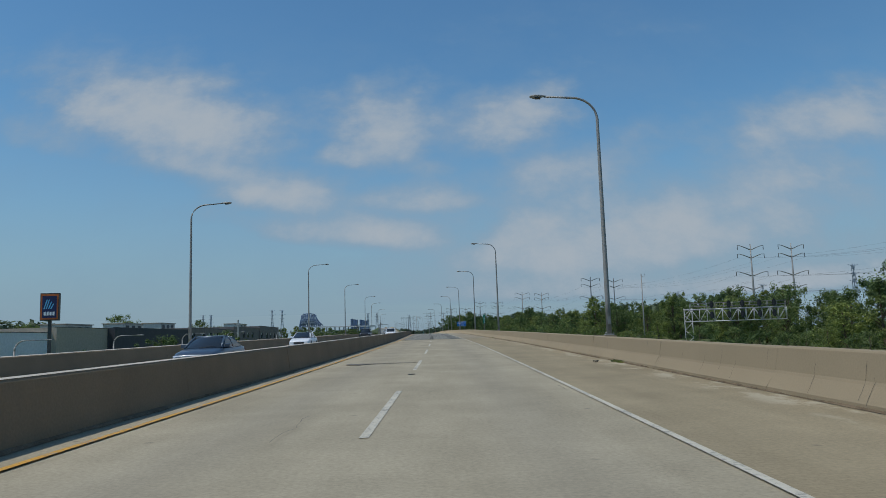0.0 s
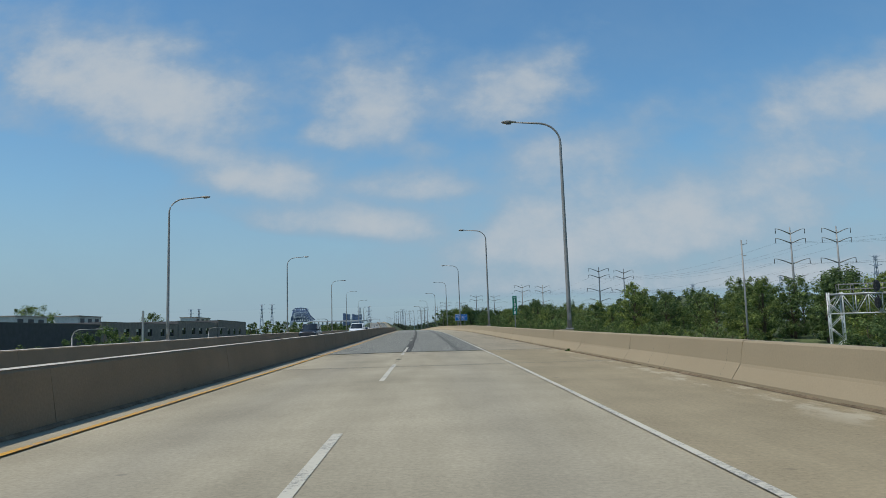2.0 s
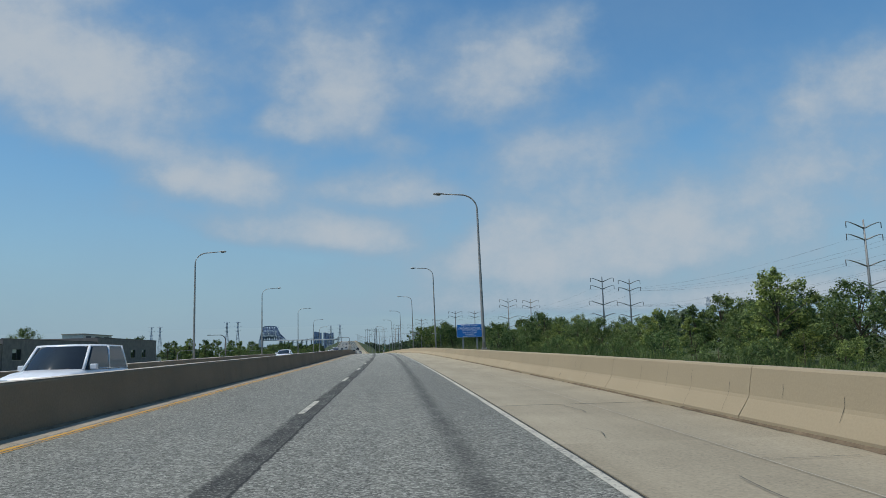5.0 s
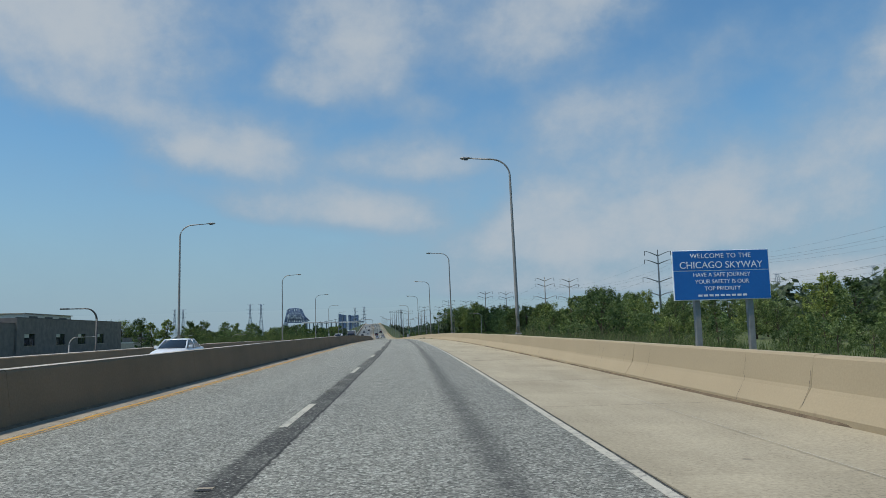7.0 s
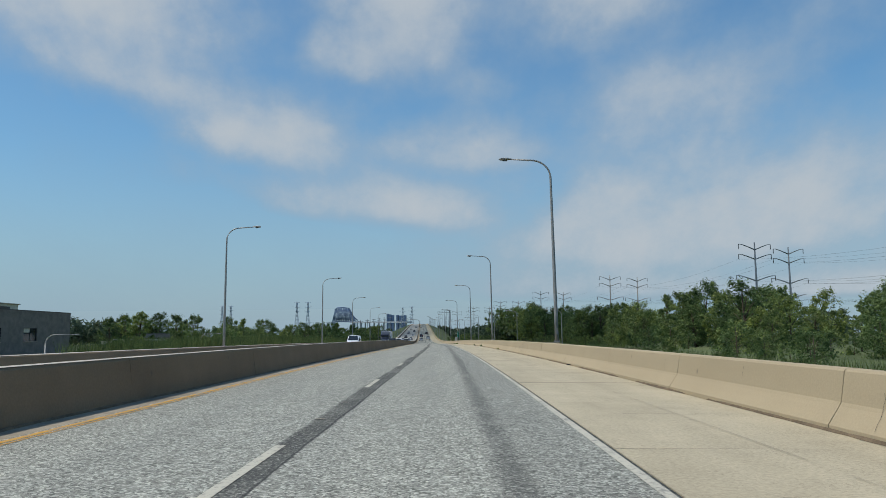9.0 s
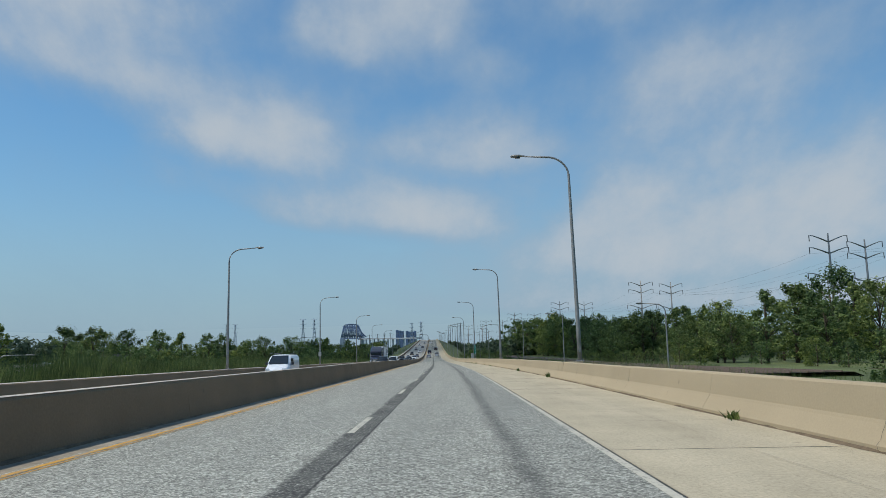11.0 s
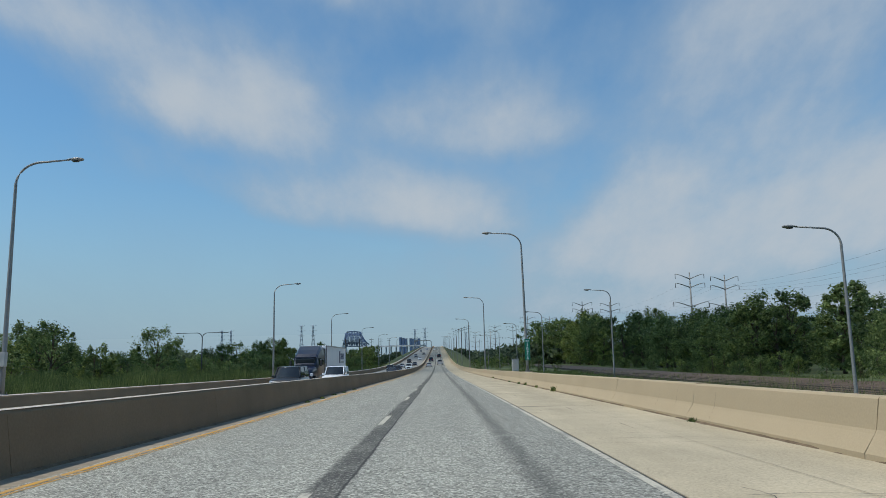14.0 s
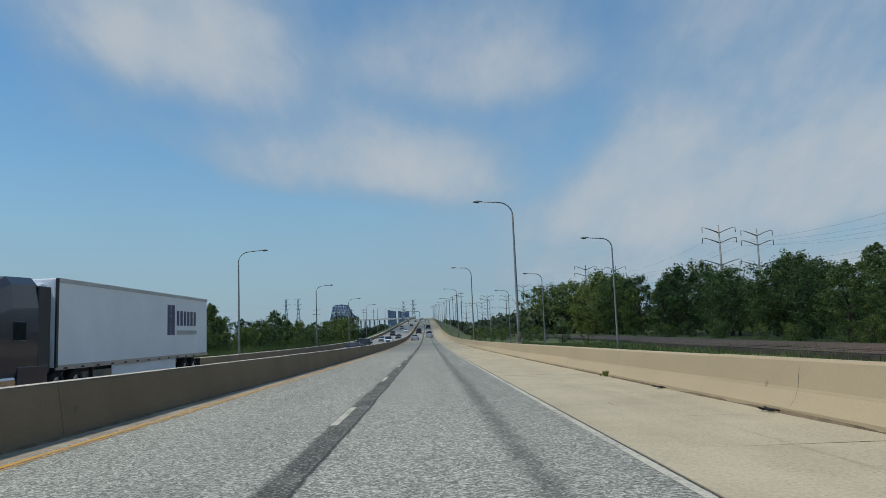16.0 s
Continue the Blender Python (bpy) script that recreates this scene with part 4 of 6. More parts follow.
right_edge = lambda s: np.interp(s, [40, 120, 150, 270, 330, 410, 490, 560, 630, 780, 900], [64, 62, 50, 51, 51, 54, 52, 57, 60, 54, 52])
wood(40, 330, right_edge, lambda s: right_edge(s) + 16, right_tops, 62, "woodland beside the highway")
wood(115, 220, lambda s: 60, lambda s: 82, lambda s: 8.8, 24, "woodland beside the highway")
wood(330, 780, right_edge, lambda s: right_edge(s) + 14, right_tops, 78, "woodland beside the railway")
wood(150, 620, lambda s: right_edge(s) + 18, lambda s: right_edge(s) + 38, lambda s: right_tops(s) * 1.08, 30, "woodland beside the railway")
for i in range(90):
    s = rt.uniform(95, 345)
    plant(rt.randrange(2), s, right_edge(s) - 2 - 22 * rt.random() ** 1.6, rt.uniform(1.8, 4.4), rt, "shrubs on the embankment", True)
for s, o, h, kind in ((250.7, 19.3, 6.6, 0), (255.7, 23.3, 5.7, 2), (215, 48.5, 11.4, 5), (219, 51, 9.5, 0), (269, 68, 11.6, 1), (422.4, 60.8, 13.6, 3), (406.5, 65.4, 15.2, 0), (492, 60, 14.0, 1), (497, 56, 13.6, 4)):
    plant(kind, s, o, h, rt, "woodland beside the highway")
for i in range(44):
    s = rt.uniform(370, 640)
    plant(rt.randrange(2), s, right_edge(s) - rt.uniform(0, 4), rt.uniform(1.5, 4), rt, "shrubs beside the railway", True)
for s, o, h in ((455, 12.5, 1.5), (468, 14, 1.2), (470, 12, 2.0), (560, 11, 3), (575, 10, 3.4)):
    plant(0, s, o, h, rt, "shrubs beside the railway", True)
for i in range(26):
    s = rt.uniform(565, 800)
    plant(rt.randrange(2), s, rt.uniform(19, 32), rt.uniform(2.0, 5.0), rt, "shrubs beside the railway", True)
left_edge = lambda s: np.interp(s, [250, 380, 420, 700], [-75, -64, -46, -32])
wood(385, 780, lambda s: left_edge(s) - 16, left_edge, left_tops, 84, "woodland beyond the oncoming lanes")
for s, o, h, kind in ((453, -33.4, 6.8, 2), (431, -34.5, 6.2, 0), (436, -38, 6.6, 2), (442, -41, 6.4, 5)):
    plant(kind, s, o, h, rt, "woodland beyond the oncoming lanes")
for i in range(125):
    s = rt.uniform(385, 640)
    plant(rt.randrange(2), s, left_edge(s) + rt.uniform(-3, 7), rt.uniform(2.6, 5.5), rt, "shrubs beyond the oncoming lanes", True)
for s, o, h, kind in ((626, -142, 16.5, 0), (622, -150, 15.5, 2), (606, -154, 14.5, 4)):
    plant(kind, s, o, h, rt, "trees far beyond the oncoming lanes")
for i in range(13):
    s = rt.uniform(60, 380)
    plant(rt.randrange(6), s + 20, -105 - rt.uniform(0, 40), rt.uniform(8, 12), rt, "trees behind the low building")
for i in range(13):
    s = rt.uniform(62, 205)
    plant(rt.randrange(2), s, -40 - rt.uniform(0, 12), rt.uniform(3.4, 5.8), rt, "shrubs before the low building", True)


def far_woods(name, rows, seed, label):
    """Distant woods as one heap of leaf clumps."""
    g = np.random.RandomState(seed)
    allv = []
    for s0, s1, o0, o1, h, count, k in rows:
        for i in range(count):
            s = g.uniform(s0, s1)
            off = np.interp(s, [s0, s1], [o0, o1]) + g.uniform(-14, 14)
            c = rp(s, off)
            base = ground_rel(s, off)
            hh = h * g.uniform(0.6, 1.1)
            d = g.normal(size=(k, 3))
            d /= np.linalg.norm(d, axis=1)[:, None]
            p = d * g.uniform(0.5, 1.0, k)[:, None] * (hh * 0.55, hh * 0.55, hh * 0.52) + (c.x, c.y, base + hh * 0.5)
            u = np.cross(d + g.normal(size=(k, 3)) * 0.5, g.normal(size=(k, 3)))
            u /= np.linalg.norm(u, axis=1)[:, None]
            v = np.cross(d, u)
            sz = hh * 0.16 * math.sqrt(70 / k) * g.uniform(0.6, 1.4, k)[:, None]
            allv.append(np.stack([p - u * sz, p + v * sz * 0.7, p + u * sz, p - v * sz * 0.7], 1).reshape(-1, 3))
    verts = np.concatenate(allv)
    me = bpy.data.meshes.new(name)
    me.from_pydata(verts.tolist(), [], np.arange(len(verts)).reshape(-1, 4).tolist())
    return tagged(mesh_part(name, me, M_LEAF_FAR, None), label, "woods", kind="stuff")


far_woods("far_woods", [(290, 720, 112, 118, 13.5, 44, 220), (555, 660, -168, -160, 12.5, 22, 260), (740, 1700, 60, 68, 13, 300, 110), (740, 1500, -40, -70, 6, 240, 100), (700, 3000, -120, -700, 12, 420, 60), (260, 1500, -150, -420, 11, 300, 100),
                        (1000, 3000, 110, 500, 13, 260, 60), (700, 1000, 110, 150, 13, 60, 110), (810, 1500, 38, 40, 7, 150, 90)], 5, "distant green woods on both sides, haze put into the leaf colour")


def grass(name, boxes, seed, material, label, category="grass", slim=1.0):
    """Blades of grass as one heap: boxes of s0, s1, off0, off1, height, count."""
    g = np.random.RandomState(seed)
    verts, faces = [], []
    for s0, s1, o0, o1, h, count in boxes:
        for i in range(count):
            s, off = g.uniform(s0, s1), o0 + (o1 - o0) * g.uniform(0, 1)
            p = rp(s, off)
            z = ground_rel(s, off) - 0.05
            patch = 0.65 + 0.7 * (noise.noise((s * 0.12, off * 0.2, 9)) + 0.3)
            a, hh = g.uniform(0, 6.28), h * g.uniform(0.45, 1.15) * max(0.3, patch)
            w = (0.011 + 0.008 * hh) * slim
            bx, by = g.normal() * 0.22 * hh, g.normal() * 0.22 * hh
            dx, dy = math.cos(a) * w, math.sin(a) * w
            k = len(verts)
            verts += [(p.x - dx, p.y - dy, z), (p.x + dx, p.y + dy, z), (p.x + bx, p.y + by, z + hh)]
            faces += [(k, k + 1, k + 2)]
    me = bpy.data.meshes.new(name)
    me.from_pydata(verts, [], faces)
    return tagged(mesh_part(name, me, material, None), label, category, kind="stuff")


grass("grass", [(88, 350, 6.4, 14, 0.85, 80000), (350, 480, 6.6, 17, 0.6, 26000), (290, 480, -30, -18.8, 1.75, 130000), (480, 640, -30, -18.8, 1.5, 26000), (400, 450, 37, 44, 0.5, 4000), (450, 500, 41, 49, 0.5, 5000), (500, 560, 46, 60, 0.5, 6000), (360, 560, 16, 23, 0.6, 14000), (440, 560, 23, 27, 0.45, 5000), (395, 560, 13, 21, 0.95, 12000)],
      3, M_GRASS, "tall green roadside grass behind the barriers")
grass("trackside_grass", [(345, 560, 12, 21.5, 0.95, 20000), (395, 560, 22, 37, 0.7, 9000)], 12, M_GRASS, "broad green weeds beside the railway tracks", "weeds", 3.2)
grass("reeds", [(205, 224, 8, 12, 1.2, 1800), (226, 246, 8, 15, 1.5, 2000), (336, 352, 12, 17, 2.0, 2600), (322, 330, 11, 14, 1.8, 600), (400, 430, 19, 24, 1.7, 1200)], 6, M_REED, "tall straw-coloured dry reeds", "reeds", 0.45)


# ---- more materials ----
M_BRICK_DARK = surface("charcoal_cladding", (0.055, 0.055, 0.06), 0.75, 0, 0.2, 1, 12)
M_BRICK = surface("grey_brown_brick", (0.22, 0.19, 0.168), 0.9, 0, 0.22, 0.8, 14)
M_TAN = surface("tan_stucco", (0.45, 0.38, 0.29), 0.9, 0, 0.12)
M_CREAM = surface("cream_metal_box", (0.62, 0.58, 0.48), 0.6, 0, 0.12)
M_WHITEWALL = surface("white_cladding", (0.72, 0.72, 0.70), 0.6, 0, 0.1)
M_BLUE_SIGN = surface("blue_sign_sheet", (0.012, 0.135, 0.43), 0.45, 0, 0.08, 1, 20, 0)
M_GREEN_SIGN = surface("green_sign_sheet", (0.005, 0.17, 0.10), 0.45, 0, 0.08, 1, 20, 0)
M_SIGN_WHITE = surface("sign_white", (0.8, 0.82, 0.84), 0.45, 0, 0.04, 1, 20, 0)
M_NAVY = surface("navy_panel", (0.012, 0.02, 0.09), 0.4, 0, 0.1)
M_ORANGE = surface("orange_panel", (0.55, 0.12, 0.02), 0.4, 0, 0.1)
M_CYAN = surface("light_blue_panel", (0.15, 0.5, 0.75), 0.4, 0, 0.1)
M_BALLAST = surface("track_ballast", (0.036, 0.03, 0.022), 0.95, 0, 0.55, 0.35, 6, 0.9)
M_SLEEPER = surface("timber_sleeper", (0.06, 0.05, 0.042), 0.9, 0, 0.3)
M_RAIL = surface("rusty_rail", (0.17, 0.115, 0.08), 0.6, 0.3, 0.25)
# far bridge, tower and viaduct colours have the distance haze mixed in
M_BRIDGE = surface("haze_tinted_blue_steel", (0.10, 0.16, 0.27), 0.7, 0, 0.15, 0.02, 0.3, 0)
M_TOWER = surface("haze_tinted_far_grey", (0.27, 0.33, 0.4), 0.8, 0, 0.12, 0.02, 0.3, 0)
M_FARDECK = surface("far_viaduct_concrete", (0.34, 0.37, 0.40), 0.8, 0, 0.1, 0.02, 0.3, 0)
M_TRAILER = surface("white_trailer_panel", (0.78, 0.79, 0.8), 0.4, 0, 0.05, 0.6, 20, 0.03)
M_CHROME = surface("chrome", (0.6, 0.6, 0.62), 0.15, 1.0, 0.05, 2, 30, 0)
M_GREYBOX = surface("grey_cabinet", (0.42, 0.41, 0.38), 0.6, 0.2, 0.1)
C_BLUEGREY, C_WHITE, C_BLACK, C_SILVER, C_NAVY = (paint("paint_" + k, c, f) for k, c, f in (
    ("slate", (0.05, 0.072, 0.105), 0.25), ("white", (0.78, 0.79, 0.8), 0.0), ("black", (0.01, 0.011, 0.013), 0.0), ("silver", (0.40, 0.41, 0.43), 0.2), ("navy", (0.008, 0.012, 0.032), 0.0)))


# ---- vehicles ----
def wheel(parent, x, y, r=0.33, w=0.22):
    side = 1 if x > 0 else -1
    bm = bmesh.new()
    prof = [(-w / 2, r * 0.62), (-w / 2, r * 0.94), (-w * 0.36, r), (w * 0.36, r), (w / 2, r * 0.94), (w / 2, r * 0.62)]
    rings = [[bm.verts.new((x + px, y + pr * math.cos(k * math.pi / 10), r + pr * math.sin(k * math.pi / 10))) for k in range(20)] for px, pr in prof]
    for a, b in zip(rings, rings[1:]):
        for k in range(20):
            bm.faces.new((a[k], a[(k + 1) % 20], b[(k + 1) % 20], b[k])).smooth = True
    tyre = part("tyre", bm, M_TYRE, parent)
    bm = bmesh.new()
    hub = bm.verts.new((x + side * w * 0.30, y, r))
    ring = [bm.verts.new((x + side * (w * 0.47 if k % 4 < 2 else w * 0.3), y + r * 0.64 * math.cos(k * math.pi / 10), r + r * 0.64 * math.sin(k * math.pi / 10))) for k in range(20)]
    for k in range(20):
        bm.faces.new((hub, ring[k], ring[(k + 1) % 20]))
    part("rim", bm, M_RIM, tyre)
    return tyre


def loft_body(stations, smooth=True):
    """Stations of y, half width, bottom, top: a rounded car shell."""
    bm = bmesh.new()
    rings = []
    for y, w, zb, zt in stations:
        h = zt - zb
        half = [(w * 0.86, zb), (w * 0.97, zb + 0.16 * h), (w, zb + 0.5 * h), (w * 0.985, zb + 0.72 * h), (w * 0.93, zb + 0.93 * h), (w * 0.78, zt), (w * 0.3, zt + 0.02)]
        rings.append([bm.verts.new((x, y, z)) for x, z in half] + [bm.verts.new((-x, y, z)) for x, z in reversed(half)])
    n = len(rings[0])
    for a, b in zip(rings, rings[1:]):
        for k in range(n):
            bm.faces.new((a[k], a[(k + 1) % n], b[(k + 1) % n], b[k])).smooth = smooth
    bm.faces.new(rings[0][::-1])
    bm.faces.new(rings[-1])
    return bm


CARS = {
    "sedan": dict(L=4.75, w=0.91, H=1.45, st=[(0, 0.74, 0.3, 0.62), (0.1, 0.84, 0.22, 0.72), (0.5, 0.9, 0.2, 0.83), (1.25, 0.91, 0.2, 0.95), (2.3, 0.91, 0.2, 0.98), (3.7, 0.91, 0.2, 1.01), (4.3, 0.9, 0.22, 1.03), (4.65, 0.85, 0.3, 1.0), (4.75, 0.78, 0.36, 0.84)],
                  glass=(1.2, 2.05, 3.25, 4.15), belt=0.96, wheels=(0.95, 3.75), r=0.33),
    "suv": dict(L=4.85, w=0.97, H=1.84, st=[(0, 0.85, 0.35, 0.85), (0.08, 0.93, 0.3, 0.98), (0.6, 0.96, 0.28, 1.08), (1.35, 0.97, 0.28, 1.14), (2.5, 0.97, 0.28, 1.16), (4.4, 0.96, 0.28, 1.16), (4.78, 0.93, 0.32, 1.14), (4.85, 0.86, 0.4, 1.0)],
                glass=(1.3, 1.95, 4.5, 4.8), belt=1.12, wheels=(0.98, 3.9), r=0.39),
    "van": dict(L=5.0, w=0.97, H=1.98, st=[(0, 0.8, 0.3, 0.75), (0.1, 0.92, 0.25, 0.92), (0.6, 0.96, 0.24, 1.08), (1.1, 0.97, 0.24, 1.16), (2.5, 0.97, 0.24, 1.18), (4.7, 0.97, 0.24, 1.18), (4.95, 0.95, 0.3, 1.16), (5.0, 0.9, 0.4, 1.0)],
                glass=(0.95, 1.75, 4.8, 4.98), belt=1.13, wheels=(0.95, 4.0), r=0.34),
    "pickup": dict(L=5.7, w=0.99, H=1.9, st=[(0, 0.88, 0.42, 1.0), (0.08, 0.95, 0.36, 1.1), (0.8, 0.98, 0.34, 1.18), (1.6, 0.99, 0.34, 1.2), (3.5, 0.99, 0.34, 1.22), (3.9, 0.98, 0.34, 1.2), (5.6, 0.97, 0.36, 1.22), (5.7, 0.94, 0.42, 1.18)],
                   glass=(1.5, 2.2, 3.5, 3.85), belt=1.16, wheels=(1.05, 4.5), r=0.4),
}


def car(name, kind, colour, m, label, group="oncoming traffic", roof_mat=None):
    """A road car, front towards -y, standing on its wheels."""
    d = CARS[kind]
    root = thing(name, m, label, "car" if kind != "van" else "van", group)
    L, w, H, belt = d["L"], d["w"], d["H"], d["belt"]
    part("body", loft_body(d["st"]), colour, root)
    y0, y1, y2, y3 = d["glass"]
    wb, wt = w * 0.9, w * 0.70 if kind == "sedan" else w * 0.78
    corners = []
    for t in (0, 0.3, 0.6, 0.85, 1.0):
        z = belt + (H - 0.05 - belt) * t
        # the screen and the rear window curve over into the roof
        ease = t + 0.10 * math.sin(math.pi * t) * (1 if kind == "sedan" else 0.4)
        ya, yb, ww = y0 + (y1 - y0) * t ** 1.12, y3 + (y2 - y3) * (2 * t - ease), wb + (wt - wb) * t ** 1.5
        corners.append([Vector(v) for v in ((-ww * 0.82, ya + 0.02, z), (0, ya - 0.1, z), (ww * 0.82, ya + 0.02, z), (ww, ya + 0.22, z), (ww * 1.01, (ya + yb) / 2, z), (ww, yb - 0.2, z), (ww * 0.8, yb - 0.02, z), (0, yb + 0.07, z), (-ww * 0.8, yb - 0.02, z), (-ww, yb - 0.2, z), (-ww * 1.01, (ya + yb) / 2, z), (-ww, ya + 0.22, z))])

    def pane(name, ks):
        pb = bmesh.new()
        cols = sorted({k % 12 for k in ks} | {(k + 1) % 12 for k in ks})
        vs = [{c: pb.verts.new(co[c]) for c in cols} for co in corners]
        for lo, hi in zip(vs, vs[1:]):
            for k in ks:
                pb.faces.new((lo[k], lo[(k + 1) % 12], hi[(k + 1) % 12], hi[k])).smooth = True
        part(name, pb, M_GLASS, root, "dark tinted glass")
    pane("windscreen", (11, 0, 1, 2))
    pane("rear_window", (5, 6, 7, 8))
    for k in (3, 4, 9, 10):
        pane("side_window", (k,))
    # roof shell
    bm = bmesh.new()
    rr = []
    for f, z in ((1.0, H - 0.06), (0.97, H - 0.015), (0.8, H), (0.4, H + 0.012)):
        k = 0.02 + (1 - f) * 0.35
        rr.append([bm.verts.new(v) for v in ((-wt * f, y1 + k, z), (0, y1 - 0.05 + k, z), (wt * f, y1 + k, z), (wt * f, (y1 + y2) / 2, z + 0.01), (wt * f, y2 - k, z), (0, y2 + 0.04 - k, z), (-wt * f, y2 - k, z), (-wt * f, (y1 + y2) / 2, z + 0.01))])
    for a, b in zip(rr, rr[1:]):
        for k in range(8):
            bm.faces.new((a[k], a[(k + 1) % 8], b[(k + 1) % 8], b[k])).smooth = True
    bm.faces.new(rr[-1])
    part("roof", bm, roof_mat or colour, root)
    for sx in (-1, 1):
        for a, b in (((sx * wb * 0.95, y0 + 0.06, belt), (sx * wt * 0.96, y1 + 0.06, H - 0.04)), ((sx * wb * 1.0, (y0 + y3) / 2 + 0.05, belt), (sx * wt * 1.01, (y1 + y2) / 2 + 0.05, H - 0.04)),
                     ((sx * wb * 0.97, y3 - 0.1, belt), (sx * wt * 0.98, y2 - 0.06, H - 0.04))):
            part("pillar", tube(bmesh.new(), [a, b], 0.045, 6), colour, root)
        part("mirror", box(sx * (w + 0.02) - 0.1, y0 + 0.32, belt + 0.0, sx * (w + 0.02) + 0.1, y0 + 0.46, belt + 0.16, bevel=0.03), colour, root)
        zt = d["st"][1][3]
        part("headlight", box(sx * w * 0.72 - 0.16, 0.03, zt - 0.16, sx * w * 0.72 + 0.16, 0.3, zt - 0.04, bevel=0.03), M_HEAD, root, "clear headlight")
        part("tail_light", box(sx * w * 0.74 - 0.16, L - 0.16, belt - 0.24, sx * w * 0.74 + 0.16, L + 0.01, belt - 0.06, bevel=0.03), M_TAIL, root, "red tail light")
        for y in d["wheels"]:
            arch = bmesh.new()
            cv = [arch.verts.new((sx * (w + 0.004), y + (d["r"] + 0.07) * math.cos(k * math.pi / 12), d["r"] + (d["r"] + 0.07) * math.sin(k * math.pi / 12))) for k in range(24)]
            arch.faces.new(cv)
            part("wheel_arch", arch, M_BLACK, root)
            wheel(root, sx * (w - 0.09), y, d["r"])
        part("door_handle", box(sx * w - 0.02, 2.5, belt - 0.2, sx * w + 0.02, 2.7, belt - 0.16, bevel=0.01), colour, root)
    part("grille", box(-w * 0.5, -0.02, 0.42, w * 0.5, 0.12, d["st"][1][3] - 0.1, bevel=0.03), M_BLACK, root, "black grille")
    part("air_intake", box(-w * 0.62, -0.065, 0.24, w * 0.62, 0.1, 0.36, bevel=0.02), M_BLACK, root)
    for sx in (-1, 1):
        part("window_trim", tube(bmesh.new(), [(sx * wb * 0.985, y0 + 0.25, belt + 0.015), (sx * wb * 1.02, (y0 + y3) / 2, belt + 0.02), (sx * wb * 0.985, y3 - 0.25, belt + 0.015)], 0.014, 5), M_CHROME, root, "thin bright window trim")
        part("fog_lamp", box(sx * w * 0.72 - 0.09, -0.06, 0.3, sx * w * 0.72 + 0.09, 0.08, 0.37, bevel=0.02), M_HEAD, root)
        part("wiper", tube(bmesh.new(), [(sx * 0.1, y0 - 0.12, belt + 0.01), (sx * 0.1 + 0.42, y0 - 0.06, belt + 0.05)], 0.01, 4), M_BLACK, root)
    part("front_bumper", box(-w * 0.88, -0.05, 0.2, w * 0.88, 0.25, 0.4, bevel=0.06), colour, root)
    part("rear_bumper", box(-w * 0.9, L - 0.25, 0.26, w * 0.9, L + 0.05, 0.52, bevel=0.06), colour if kind != "pickup" else M_CHROME, root)
    part("plate", box(-0.16, L + 0.045, 0.62 if kind != "pickup" else 0.36, 0.16, L + 0.06, 0.76 if kind != "pickup" else 0.5), M_PLATE, root)
    if kind == "pickup":
        part("bed_floor", box(-0.8, 3.95, 1.14, 0.8, 5.55, 1.25), M_BLACK, root)
    return root


def oncoming(name, kind, colour, s, off, label, **k):
    return car(name, kind, colour, spot(s, off, low_s(s) - 0.02), label, **k)


oncoming("sedan", "sedan", C_BLUEGREY, 29.5, -10.6, "dark slate blue four-door sedan on the oncoming lane")
oncoming("sedan", "sedan", C_WHITE, 63.4, -12.8, "glossy white four-door sedan with black grille", roof_mat=M_GLASS)
oncoming("suv", "suv", C_BLACK, 130.0, -13.0, "dark sport utility car in oncoming traffic")
oncoming("suv", "suv", C_WHITE, 147.5, -9.3, "white sport utility car in oncoming traffic")
oncoming("sedan", "sedan", C_WHITE, 219.0, -12.6, "white four-door sedan beside the median")


